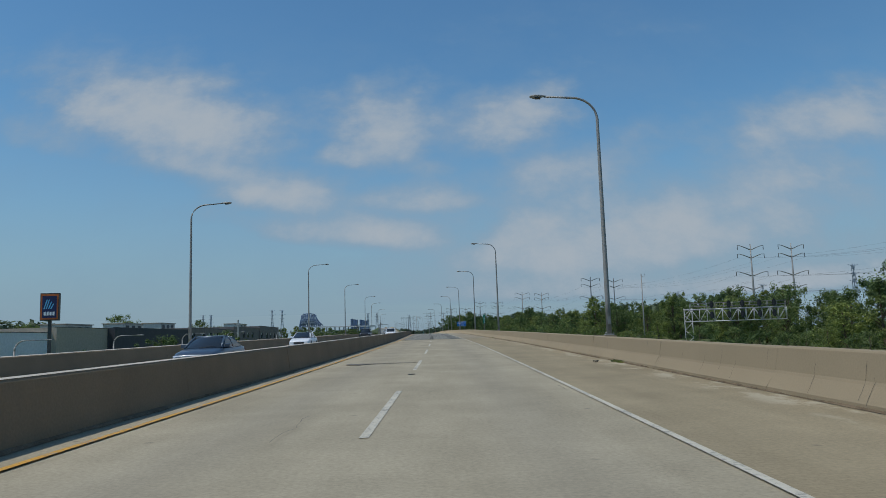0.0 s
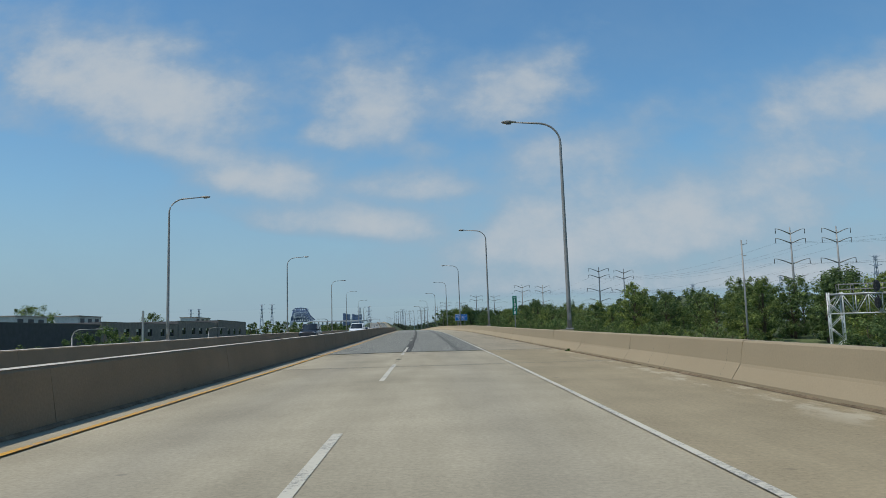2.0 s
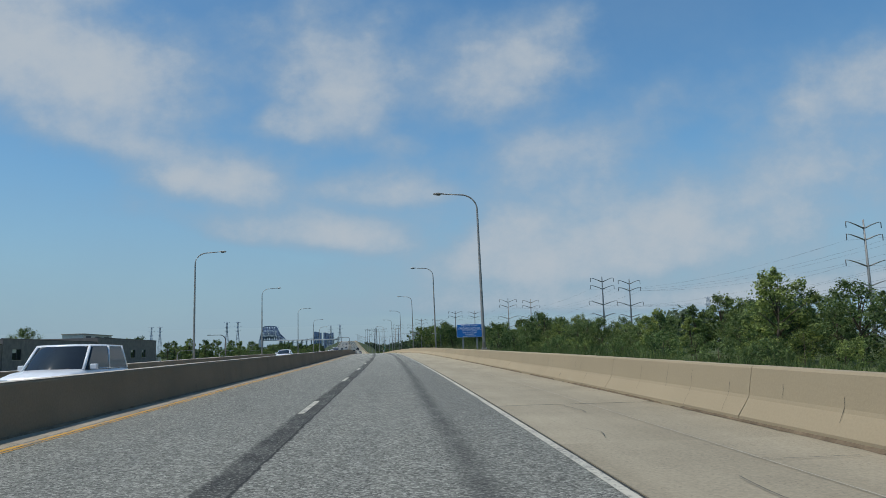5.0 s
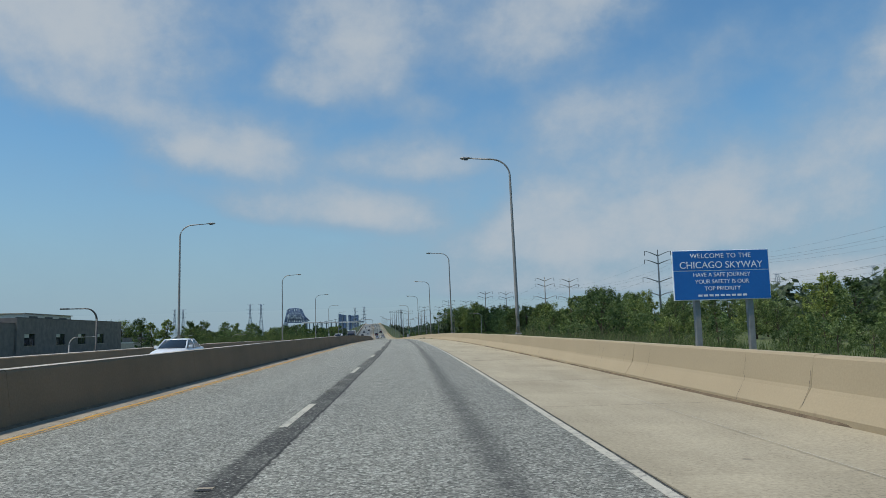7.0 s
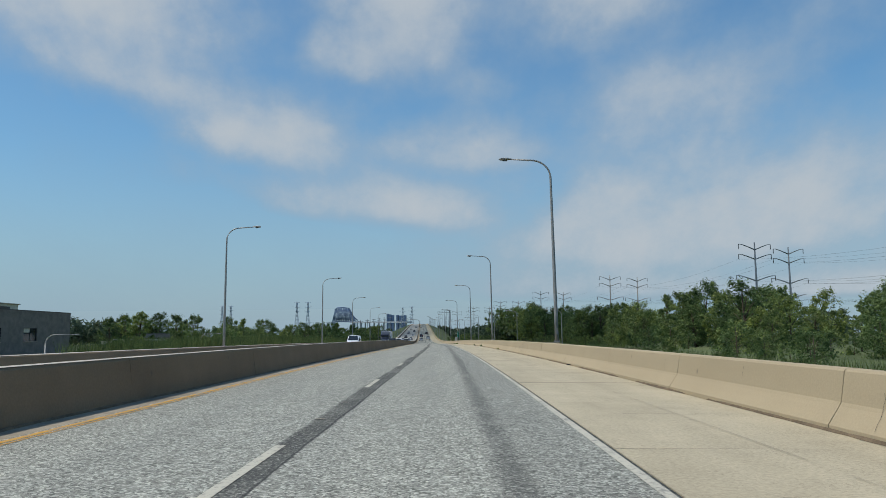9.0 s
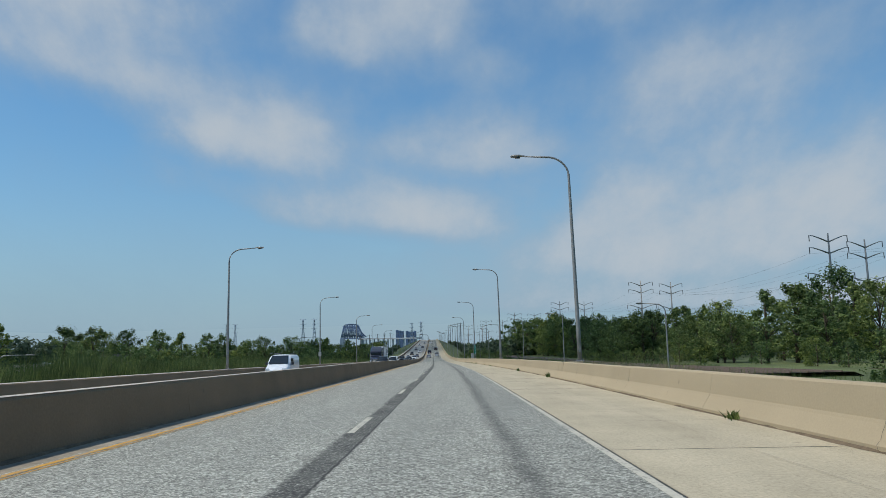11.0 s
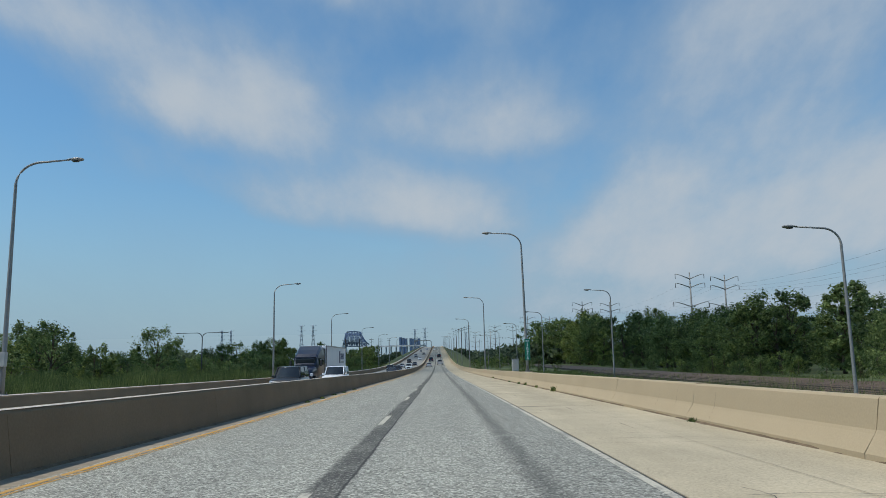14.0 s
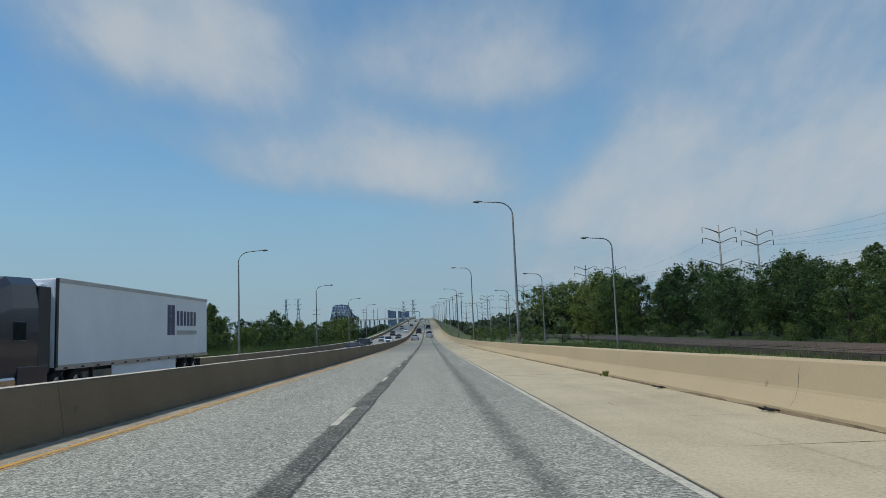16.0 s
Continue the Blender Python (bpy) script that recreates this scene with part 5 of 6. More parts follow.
def cargo_van(m):
    """A small panel van, front towards -y."""
    root = thing("delivery_van", m, "small white windowless delivery van with roof rack", "van", "oncoming traffic")
    part("body", loft_body([(0, 0.74, 0.3, 0.7), (0.1, 0.84, 0.25, 0.9), (0.55, 0.87, 0.22, 1.06), (0.95, 0.88, 0.22, 1.2), (1.3, 0.88, 0.22, 1.55), (1.7, 0.87, 0.22, 1.82), (2.3, 0.87, 0.22, 1.9), (4.4, 0.87, 0.22, 1.88), (4.7, 0.84, 0.3, 1.8)]), C_WHITE, root)
    bm = bmesh.new()
    vs = [bm.verts.new(v) for v in ((-0.74, 0.92, 1.235), (0.74, 0.92, 1.235), (0.62, 1.62, 1.82), (-0.62, 1.62, 1.82))]
    bm.faces.new(vs)
    vs2 = [bm.verts.new(v.co + Vector((0, -0.03, 0.03))) for v in vs]
    bm.faces.new(vs2)
    for k in range(4):
        bm.faces.new((vs[k], vs[(k + 1) % 4], vs2[(k + 1) % 4], vs2[k]))
    part("windscreen", bm, M_GLASS, root, "dark windscreen")
    for sx in (-1, 1):
        part("side_window", box(sx * 0.85 - 0.02, 1.45, 1.2, sx * 0.85 + 0.02, 2.2, 1.62, bevel=0.01), M_GLASS, root)
        part("mirror", box(sx * 0.98 - 0.09, 1.3, 1.15, sx * 0.98 + 0.09, 1.42, 1.38, bevel=0.03), M_BLACK, root)
        part("headlight", box(sx * 0.62 - 0.16, 0.02, 0.72, sx * 0.62 + 0.16, 0.4, 0.92, bevel=0.05), M_HEAD, root, "clear headlight")
        part("roof_rack", tube(bmesh.new(), [(sx * 0.6, 2.2, 1.9), (sx * 0.6, 2.2, 2.0), (sx * 0.6, 4.4, 2.0), (sx * 0.6, 4.4, 1.9)], 0.025, 5), M_BLACK, root)
        part("door_seam", box(sx * 0.882 - 0.004, 2.34, 0.5, sx * 0.882 + 0.004, 2.36, 1.6), M_BLACK, root)
        for y in (0.85, 3.75):
            wheel(root, sx * 0.8, y, 0.32)
    part("grille", box(-0.4, -0.02, 0.55, 0.4, 0.1, 0.75, bevel=0.03), M_BLACK, root)
    part("bumper", box(-0.8, -0.05, 0.24, 0.8, 0.2, 0.5, bevel=0.06), C_WHITE, root)


cargo_van(spot(340.4, -12.6, low_s(340) - 0.02))
oncoming("suv", "suv", C_BLACK, 413.0, -10.2, "black boxy sport utility car with round lamps")
oncoming("suv", "suv", C_WHITE, 428.5, -9.3, "white sport utility car beside the lorry")
for n, k, c, s, o, lab in (("sedan", "sedan", C_NAVY, 510, -9.4, "dark blue sedan in oncoming traffic"), ("suv", "suv", C_BLACK, 527, -9.4, "black sport utility car in oncoming traffic"),
                           ("suv", "suv", C_BLACK, 560, -13, "dark sport utility car in oncoming traffic"), ("suv", "suv", C_WHITE, 590, -9.3, "white sport utility car in oncoming traffic"),
                           ("sedan", "sedan", C_SILVER, 625, -13, "silver sedan in oncoming traffic"), ("sedan", "sedan", C_NAVY, 650, -9.3, "dark sedan in oncoming traffic"),
                           ("suv", "suv", C_BLACK, 690, -13, "black sport utility car far off"), ("sedan", "sedan", C_WHITE, 735, -9.4, "white sedan far off"), ("suv", "suv", C_SILVER, 790, -13, "silver sport utility car far off"),
                           ("sedan", "sedan", C_NAVY, 850, -9.4, "dark sedan far off"), ("suv", "suv", C_WHITE, 930, -13, "white sport utility car far off"), ("sedan", "sedan", C_SILVER, 1010, -9.4, "silver sedan far off")):
    oncoming(n, k, c, s, o, lab)
for n, k, c, s, o, lab in (("sedan", "sedan", C_SILVER, 604, -3.3, "silver sedan travelling ahead along the highway"), ("pickup_truck", "pickup", C_SILVER, 636, 0.35, "grey pickup truck ahead with chrome bumper"),
                           ("minivan", "van", C_NAVY, 690, -3.3, "dark minivan travelling ahead along the highway"), ("suv", "suv", C_BLACK, 760, 0.35, "dark sport utility car far ahead"), ("sedan", "sedan", C_WHITE, 980, -3.3, "white sedan far ahead on the rise")):
    car(n, k, c, pose(*rp(s + CARS[k]["L"], o, 0.0), 0, 0, heading(s) + 180), lab, "traffic ahead")


def lorry(m):
    """A long-nosed tractor unit with sleeper."""
    root = thing("truck_tractor", m, "dark navy tractor unit with sleeper cab and chrome", "truck", "oncoming traffic")
    part("hood", loft_body([(0.15, 0.78, 0.55, 1.3), (0.35, 0.95, 0.5, 1.6), (1.0, 1.05, 0.5, 1.8), (2.0, 1.12, 0.5, 1.95), (2.2, 1.15, 0.5, 1.98)]), C_NAVY, root)
    part("cab", loft_body([(1.95, 1.08, 0.6, 2.1), (2.35, 1.18, 0.55, 2.7), (2.75, 1.22, 0.55, 3.1), (3.6, 1.25, 0.55, 3.5), (4.6, 1.26, 0.55, 3.9), (6.0, 1.26, 0.6, 3.95), (6.05, 1.22, 0.6, 3.9)], smooth=False), C_NAVY, root)
    part("windscreen", box(-0.98, 2.02, 2.05, 0.98, 2.5, 2.72, bevel=0.12), M_GLASS, root, "dark windscreen")
    part("roof_visor", box(-1.05, 2.05, 2.72, 1.05, 2.6, 2.86, bevel=0.05), C_NAVY, root)
    part("grille", box(-0.5, 0.05, 0.65, 0.5, 0.3, 1.55, bevel=0.06), M_CHROME, root, "bright chrome grille")
    for i in range(6):
        part("grille_bar", box(-0.46, 0.03, 0.75 + i * 0.13, 0.46, 0.07, 0.79 + i * 0.13), M_BLACK, root)
    part("bumper", box(-1.18, -0.1, 0.3, 1.18, 0.35, 0.68, bevel=0.1), M_CHROME, root, "chrome bumper")
    part("chassis", box(-0.45, 1.0, 0.55, 0.45, 9.2, 0.95, bevel=0.03), M_BLACK, root)
    for sx in (-1, 1):
        part("headlight", box(sx * 0.85 - 0.2, 0.2, 0.98, sx * 0.85 + 0.2, 0.55, 1.28, bevel=0.06), M_HEAD, root, "clear headlight")
        part("side_window", box(sx * 1.2 - 0.06, 2.75, 2.0, sx * 1.2 + 0.06, 3.7, 2.75, bevel=0.04), M_GLASS, root)
        part("sleeper_window", box(sx * 1.23 - 0.05, 4.6, 2.0, sx * 1.23 + 0.05, 5.3, 2.6, bevel=0.04), M_GLASS, root)
        arm = part("mirror_arm", tube(bmesh.new(), [(sx * 1.15, 2.5, 2.6), (sx * 1.5, 2.35, 2.55), (sx * 1.5, 2.35, 1.95), (sx * 1.15, 2.5, 1.9)], 0.02, 6), M_CHROME, root)
        part("mirror", box(sx * 1.5 - 0.1, 2.28, 1.95, sx * 1.5 + 0.1, 2.42, 2.5, bevel=0.03), M_BLACK, arm)
        part("fuel_tank", box(sx * 1.0 - 0.22, 3.2, 0.45, sx * 1.0 + 0.22, 5.0, 1.05, bevel=0.15), M_CHROME, root)
        part("side_fairing", box(sx * 1.22 - 0.03, 4.9, 0.4, sx * 1.22 + 0.03, 6.6, 1.25, bevel=0.02), C_NAVY, root)
        part("wind_deflector", box(sx * 1.2 - 0.04, 6.0, 1.0, sx * 1.2 + 0.04, 6.75, 3.7, bevel=0.03), M_BLACK, root)
        for y in (1.0, 7.3, 8.6):
            wheel(root, sx * 1.05, y, 0.52, 0.32)
    return root


def trailer(m, length=16.15):
    """A refrigerated box trailer with ribs, rails, skirt and wheels; its front is towards -y."""
    root = thing("semi_trailer", m, "long white refrigerated box trailer with dark logo", "trailer", "oncoming traffic")
    part("box", box(-1.27, 0, 1.2, 1.27, length, 4.08, bevel=0.04), M_TRAILER, root)
    for sx in (-1, 1):
        part("bottom_rail", box(sx * 1.285 - 0.02, 0.0, 1.12, sx * 1.285 + 0.02, length, 1.28, bevel=0.006), M_RIM, root, "grey metal bottom rail")
        part("top_rail", box(sx * 1.285 - 0.015, 0.0, 3.96, sx * 1.285 + 0.015, length, 4.1, bevel=0.006), M_RIM, root)
        for k in range(12):
            part("marker_plate", box(sx * 1.30 - 0.012, 0.5 + k * 1.2, 1.14, sx * 1.30 + 0.012, 0.75 + k * 1.2, 1.2), M_BLACK, root)
        part("corner_post", box(sx * 1.28 - 0.03, -0.02, 1.2, sx * 1.28 + 0.03, 0.12, 4.08, bevel=0.01), M_BLACK, root)
        part("side_skirt", box(sx * 1.2 - 0.02, 4.4, 0.35, sx * 1.2 + 0.02, 11.4, 1.12, bevel=0.01), M_TRAILER, root)
        for y in (12.8, 14.1):
            wheel(root, sx * 1.05, y, 0.52, 0.34)
        part("landing_leg", box(sx * 0.9 - 0.06, 3.3, 0.25, sx * 0.9 + 0.06, 3.42, 1.2), M_BLACK, root)
        part("mud_flap", box(sx * 1.0 - 0.28, 14.9, 0.3, sx * 1.0 + 0.28, 14.92, 1.0), M_BLACK, root)
    part("reefer_unit", box(-1.0, -0.4, 2.0, 1.0, 0.0, 3.9, bevel=0.08), M_TRAILER, root, "white refrigeration unit")
    part("underframe", box(-0.6, 0.5, 0.95, 0.6, length - 0.3, 1.2), M_BLACK, root)
    part("rear_bumper", box(-1.1, length - 0.12, 0.45, 1.1, length, 0.6), M_BLACK, root)
    # dark logo shapes on the side seen from the road
    x = 1.272
    y1 = length - 6.0
    part("logo_mark", box(x - 0.004, y1, 2.2, x + 0.006, y1 + 0.42, 3.6), M_NAVY, root, "dark plain logo block")
    part("logo_mark", box(x - 0.004, y1 + 0.48, 2.2, x + 0.006, y1 + 0.95, 3.6), M_NAVY, root, "dark plain logo block")
    for k in range(6):
        yb = y1 + 1.25 + k * 0.5
        part("logo_bar", box(x - 0.004, yb, 2.65, x + 0.006, yb + 0.34, 3.35), M_NAVY, root, "dark plain bar")
    part("logo_bar", box(x - 0.004, y1 + 1.25, 2.22, x + 0.006, y1 + 4.2, 2.42), M_GREYBOX, root)
    return root


TRUCK_S, TRUCK_OFF = 436.0, -13.27
lorry(spot(TRUCK_S, TRUCK_OFF, low_s(TRUCK_S) - 0.02))
trailer(spot(TRUCK_S + 7.0, TRUCK_OFF, low_s(TRUCK_S) - 0.02))


# ---- signs ----
def words(text, size, x, y, z, parent, material=None, spread=1.0):
    """Flat lettering, centred at x and with its foot at z, facing -y."""
    cu = bpy.data.curves.new("lettering", "FONT")
    cu.body, cu.size, cu.align_x, cu.extrude, cu.space_character = text, size, "CENTER", 0.003, spread
    tmp = bpy.data.objects.new("lettering", cu)
    scene.collection.objects.link(tmp)
    me = bpy.data.meshes.new_from_object(tmp.evaluated_get(bpy.context.evaluated_depsgraph_get()))
    bpy.data.objects.remove(tmp)
    ob = mesh_part("lettering", me, material or M_SIGN_WHITE, parent)
    ob.matrix_basis = pose(x, y, z, 90, 0, 0)
    return ob


def welcome_sign():
    s, off = 197.4, 7.9
    foot = ground_rel(s, off) - rp(s, off).z - 0.2
    root = thing("welcome_sign", spot(s, off, 0), "blue roadside welcome sign on two grey posts", "road sign")
    for x in (-0.62, 0.72):
        part("post", box(x - 0.07, 0.05, foot, x + 0.07, 0.19, 2.7, bevel=0.01), M_STEEL, root)
    board = part("board", box(-1.22, -0.02, 1.78, 1.22, 0.03, 3.02, bevel=0.01), M_SIGN_WHITE, root, "white-edged blue board")
    part("upper_panel", box(-1.2, -0.03, 2.52, 1.2, -0.018, 3.0), M_BLUE_SIGN, board)
    part("lower_panel", box(-1.2, -0.03, 1.8, 1.2, -0.018, 2.5), M_BLUE_SIGN, board)
    words("WELCOME TO THE", 0.165, 0, -0.034, 2.82, board, spread=1.1)
    words("CHICAGO SKYWAY", 0.235, 0, -0.034, 2.57, board)
    words("HAVE A SAFE JOURNEY", 0.14, 0, -0.034, 2.36, board)
    words("YOUR SAFETY IS OUR", 0.14, 0, -0.034, 2.19, board)
    words("TOP PRIORITY", 0.14, 0, -0.034, 2.02, board)
    for k in range(9):
        part("text_bar", box(-0.62 + k * 0.14, -0.036, 1.87, -0.52 + k * 0.14, -0.029, 1.92), M_SIGN_WHITE, board)


welcome_sign()


def mile_sign(s, off, z0, w, h, tenth, on_post):
    root = thing("mile_sign", spot(s, off, 0), "narrow green mile marker with white digits" + (" on a thin post" if on_post else " on a lamp pole"), "road sign", "mile markers")
    b = part("board", box(-w / 2, -0.02, z0, w / 2, 0.0, z0 + h, bevel=0.006), M_GREEN_SIGN, root)
    words("MILE", w * 0.34, 0, -0.024, z0 + h * 0.88, b)
    for i, t in enumerate("107" + tenth):
        words(t, h * 0.22, 0, -0.024, z0 + h * (0.67 - i * 0.205) - (0.02 * h if i == 3 else 0), b)
    part("divider", box(-w * 0.4, -0.026, z0 + h * 0.235, w * 0.4, -0.02, z0 + h * 0.245), M_SIGN_WHITE, b)
    if on_post:
        part("post", box(-0.03, 0.0, 0.6, 0.03, 0.05, z0 + h), M_STEEL, root)
    else:
        part("strap", box(-0.12, 0.0, z0 + h * 0.3, 0.12, 0.06, z0 + h * 0.3 + 0.04), M_STEEL, root)
        part("strap", box(-0.12, 0.0, z0 + h * 0.8, 0.12, 0.06, z0 + h * 0.8 + 0.04), M_STEEL, root)


mile_sign(104.1, 6.1, 1.72, 0.32, 1.36, "8", True)
mile_sign(419.2, 6.2, 1.62, 0.38, 1.52, "6", False)
cab = thing("control_cabinet", spot(427.5, 6.15, 0.79), "grey metal control cabinet on the barrier", "cabinet")
part("body", box(-0.27, -0.2, 0, 0.27, 0.25, 0.98, bevel=0.02), M_GREYBOX, cab)
part("door", box(-0.23, -0.22, 0.08, 0.23, -0.19, 0.92, bevel=0.01), M_GREYBOX, cab)
part("roof", box(-0.3, -0.24, 0.98, 0.3, 0.28, 1.02, bevel=0.01), M_STEEL, cab)
for s, o in ((396.5, -18.3),):
    bx = thing("pole_box", spot(s, o, 2.0 + low_s(s)), "grey equipment box strapped to a lamp pole", "equipment box")
    part("body", box(-0.2, -0.3, 0, 0.2, -0.07, 0.6, bevel=0.02), M_GREYBOX, bx)
    part("conduit", tube(bmesh.new(), [(0, -0.14, 0), (0, -0.14, -1.15)], 0.03, 6), M_STEEL, bx)


# ---- railway ----
RAIL_Z = -0.75
bed = thing("railway", pose(0, 0, 0), "rusty railway tracks on brown stone ballast", "railway", kind="structure")
sink = lambda s: np.interp(min(s, 540), S, RZ) - np.interp(s, S, RZ)
veer = lambda s: float(np.interp(s, [380, 405, 560, 900], [-2, 0, 14, 14]))
strip("ballast", [(21.2, RAIL_Z - 0.6), (22.3, RAIL_Z), (34.6, RAIL_Z), (36.0, RAIL_Z - 0.6)], srange(345, 800, 12), M_BALLAST, bed, low=sink, drift=veer)
TRACKS = (24.2, 27.4, 30.2, 32.9)
for c in TRACKS:
    for g in (-0.72, 0.72):
        strip("rail", [(c + g - 0.07, RAIL_Z), (c + g - 0.035, RAIL_Z + 0.12), (c + g + 0.035, RAIL_Z + 0.12), (c + g + 0.07, RAIL_Z)], srange(345, 800, 13), M_RAIL, bed, closed=True, low=sink, drift=veer)
sl = bpy.data.meshes.new("sleeper")
bmesh_sl = box(-1.3, -0.12, 0, 1.3, 0.12, 0.06)
bmesh_sl.to_mesh(sl)
bmesh_sl.free()
sl.materials.append(M_SLEEPER)
for c in TRACKS[:2]:
    for i in range(140):
        s = 395 + i * 0.75
        o = new("sleeper", sl)
        o.parent = bed
        o.matrix_basis = spot(s, c + veer(s), RAIL_Z - 0.01)


# ---- signal gantry over the railway ----
def truss_beam(bm, p, q, w, h, n, r):
    """A box truss from p to q."""
    p, q = Vector(p), Vector(q)
    d = (q - p).normalized()
    side = d.cross(Vector((0, 0, 1))).normalized() * w / 2
    up = Vector((0, 0, h / 2))
    for a in (-1, 1):
        for b in (-1, 1):
            tube(bm, [p + side * a + up * b, q + side * a + up * b], r, 5)
    for i in range(n + 1):
        c = p + (q - p) * i / n
        for a in (-1, 1):
            tube(bm, [c + side * a - up, c + side * a + up], r * 0.7, 4)
            if i < n:
                e = p + (q - p) * (i + 1) / n
                tube(bm, [c + side * a + up * (1 if i % 2 else -1), e + side * a + up * (-1 if i % 2 else 1)], r * 0.6, 4)
        for b in (-1, 1):
            tube(bm, [c - side + up * b, c + side + up * b], r * 0.6, 4)
    return bm


def gantry():
    m = spot(129, 43.6, 0, -20)
    base = ground_rel(129, 43.6) - rp(129, 43.6).z - 0.3
    root = thing("signal_gantry", m, "grey steel lattice railway signal gantry with black signals", "signal gantry")
    for x in (0.0, 1.3):
        bm = bmesh.new()
        for dy in (-0.6, 0.6):
            tube(bm, [(x, dy, base), (x, dy, 3.3)], 0.075, 6)
        z = base
        k = 0
        while z < 3.0:
            tube(bm, [(x, -0.6 if k % 2 else 0.6, z), (x, 0.6 if k % 2 else -0.6, min(z + 1.3, 3.3))], 0.05, 5)
            tube(bm, [(x, -0.6, z), (x, 0.6, z)], 0.04, 4)
            z += 1.3
            k += 1
        part("leg", bm, M_GALV, root)
    bm = bmesh.new()
    z = base
    k = 0
    while z < 3.0:
        for dy in (-0.6, 0.6):
            tube(bm, [(0 if k % 2 else 1.3, dy, z), (1.3 if k % 2 else 0, dy, min(z + 1.3, 3.3))], 0.045, 5)
        z += 1.3
        k += 1
    part("leg_bracing", bm, M_GALV, root)
    part("beam", truss_beam(bmesh.new(), (0, 0, 2.05), (16.5, 0, 2.05), 1.3, 2.1, 13, 0.07), M_GALV, root)
    part("walkway", box(0.5, -0.7, 2.98, 16.5, 0.7, 3.06), M_STEEL, root)
    for dy in (-0.68, 0.68):
        bm = bmesh.new()
        for z in (3.6, 4.15):
            tube(bm, [(1, dy, z), (16.5, dy, z)], 0.03, 4)
        for i in range(12):
            tube(bm, [(1 + i * 1.4, dy, 3.06), (1 + i * 1.4, dy, 4.15)], 0.03, 4)
        part("railing", bm, M_STEEL, root)
    for x in (4.6, 7.4, 9.6, 12.3, 14.6):
        for z, y in ((3.5, -0.85), (1.7, -0.85)):
            bm = bmesh.new()
            vs = [bm.verts.new((x + 0.34 * math.cos(k * math.pi / 8), y, z + 0.35 + (0.34 if abs(math.sin(k * math.pi / 8)) < 0.2 else 0.62) * math.sin(k * math.pi / 8))) for k in range(16)]
            f = bm.faces.new(vs)
            ex = bmesh.ops.extrude_face_region(bm, geom=[f])
            for v in ex["geom"]:
                if isinstance(v, bmesh.types.BMVert):
                    v.co.y += 0.08
            sig = part("signal_head", bm, M_BLACK, root, "black signal head with hoods")
            for dz in (-0.3, 0.05, 0.4):
                part("hood", tube(bmesh.new(), [(x, y - 0.28, z + 0.35 + dz), (x, y, z + 0.35 + dz)], 0.13, 8), M_BLACK, sig)


gantry()
tp = thing("radio_mast", spot(141.1, 40, -6.0), "slim grey pole with small aerials", "pole")
part("pole", tube(bmesh.new(), [(0, 0, 0), (0, 0, 16.6)], [0.16, 0.09], 8), M_STEEL, tp)
part("aerial", tube(bmesh.new(), [(0, 0, 16.0), (0.7, 0, 16.1), (0.7, 0, 16.6)], 0.035, 5), M_STEEL, tp)
part("aerial", tube(bmesh.new(), [(0, 0, 14.6), (0.5, 0, 14.6), (0.5, 0, 14.9)], 0.035, 5), M_STEEL, tp)


# ---- power lines ----
ARMS = ((0.0, 7.4, 2.4), (-4.4, 7.6, 2.2), (-13.6, 9.0, 2.4), (-21.0, 7.6, 2.0))


def pylon(m, height):
    root = thing("power_pylon", m, "pale grey tubular power pylon with curved arms", "power pylon", "tubular pylons")
    part("mast", tube(bmesh.new(), [(0, 0, 0), (0, 0, height * 0.5), (0, 0, height + 0.8)], [0.75, 0.52, 0.26], 10), M_STEEL, root)
    for dz, half, rise in ARMS:
        for sx in (-1, 1):
            z = height + dz - rise
            arm = part("arm", tube(bmesh.new(), [(0, 0, z), (sx * half * 0.5, 0, z + rise * 0.62), (sx * half * 0.8, 0, z + rise * 0.93), (sx * half, 0, z + rise)], [0.28, 0.22, 0.17, 0.1], 6), M_STEEL, root)
            if dz > -20:
                part("insulator", tube(bmesh.new(), [(sx * half, 0, z + rise), (sx * half, 0, z + rise - 2.2)], 0.15, 6), M_DARKSTEEL, arm)
    return root


LINE_A = [(180, 195), (364, 174), (545, 142), (722, 124), (900, 106), (1080, 88), (1260, 70), (1440, 55)]
LINE_B = [(180, 216), (364, 196), (563, 166), (737, 147), (912, 129), (1092, 111), (1272, 93), (1452, 78)]
first_pylon = None
for row in (LINE_A, LINE_B):
    for s, o in row:
        p = rp(s, o)
        top = rp(min(s, 560), 0).z + 41.5
        g = ground_rel(s, o)
        m = pose(p.x, p.y, top - 46, 0, 0, heading(s) + 6)
        first_pylon = copy_thing(first_pylon, m) if first_pylon else pylon(m, 46)
for row in (LINE_A, LINE_B):
    wires = None
    for (s0, o0), (s1, o1) in zip(row[:5], row[1:6]):
        for dz, half, _ in ARMS[1:]:
            for sx in (-1, 1):
                a, b = rp(s0, o0 + sx * half), rp(s1, o1 + sx * half)
                za, zb = rp(min(s0, 560), 0).z + 41.5 + dz - 2.2, rp(min(s1, 560), 0).z + 41.5 + dz - 2.2
                pts = []
                for k in range(13):
                    t = k / 12
                    pts.append((a.x + (b.x - a.x) * t, a.y + (b.y - a.y) * t, za + (zb - za) * t - 5.0 * 4 * t * (1 - t)))
                if wires is None:
                    wires = thing("power_lines", pose(0, 0, 0), "thin sagging power lines between pylons", "power line")
                part("wire", tube(bmesh.new(), pts, 0.022, 4), M_DARKSTEEL, wires)


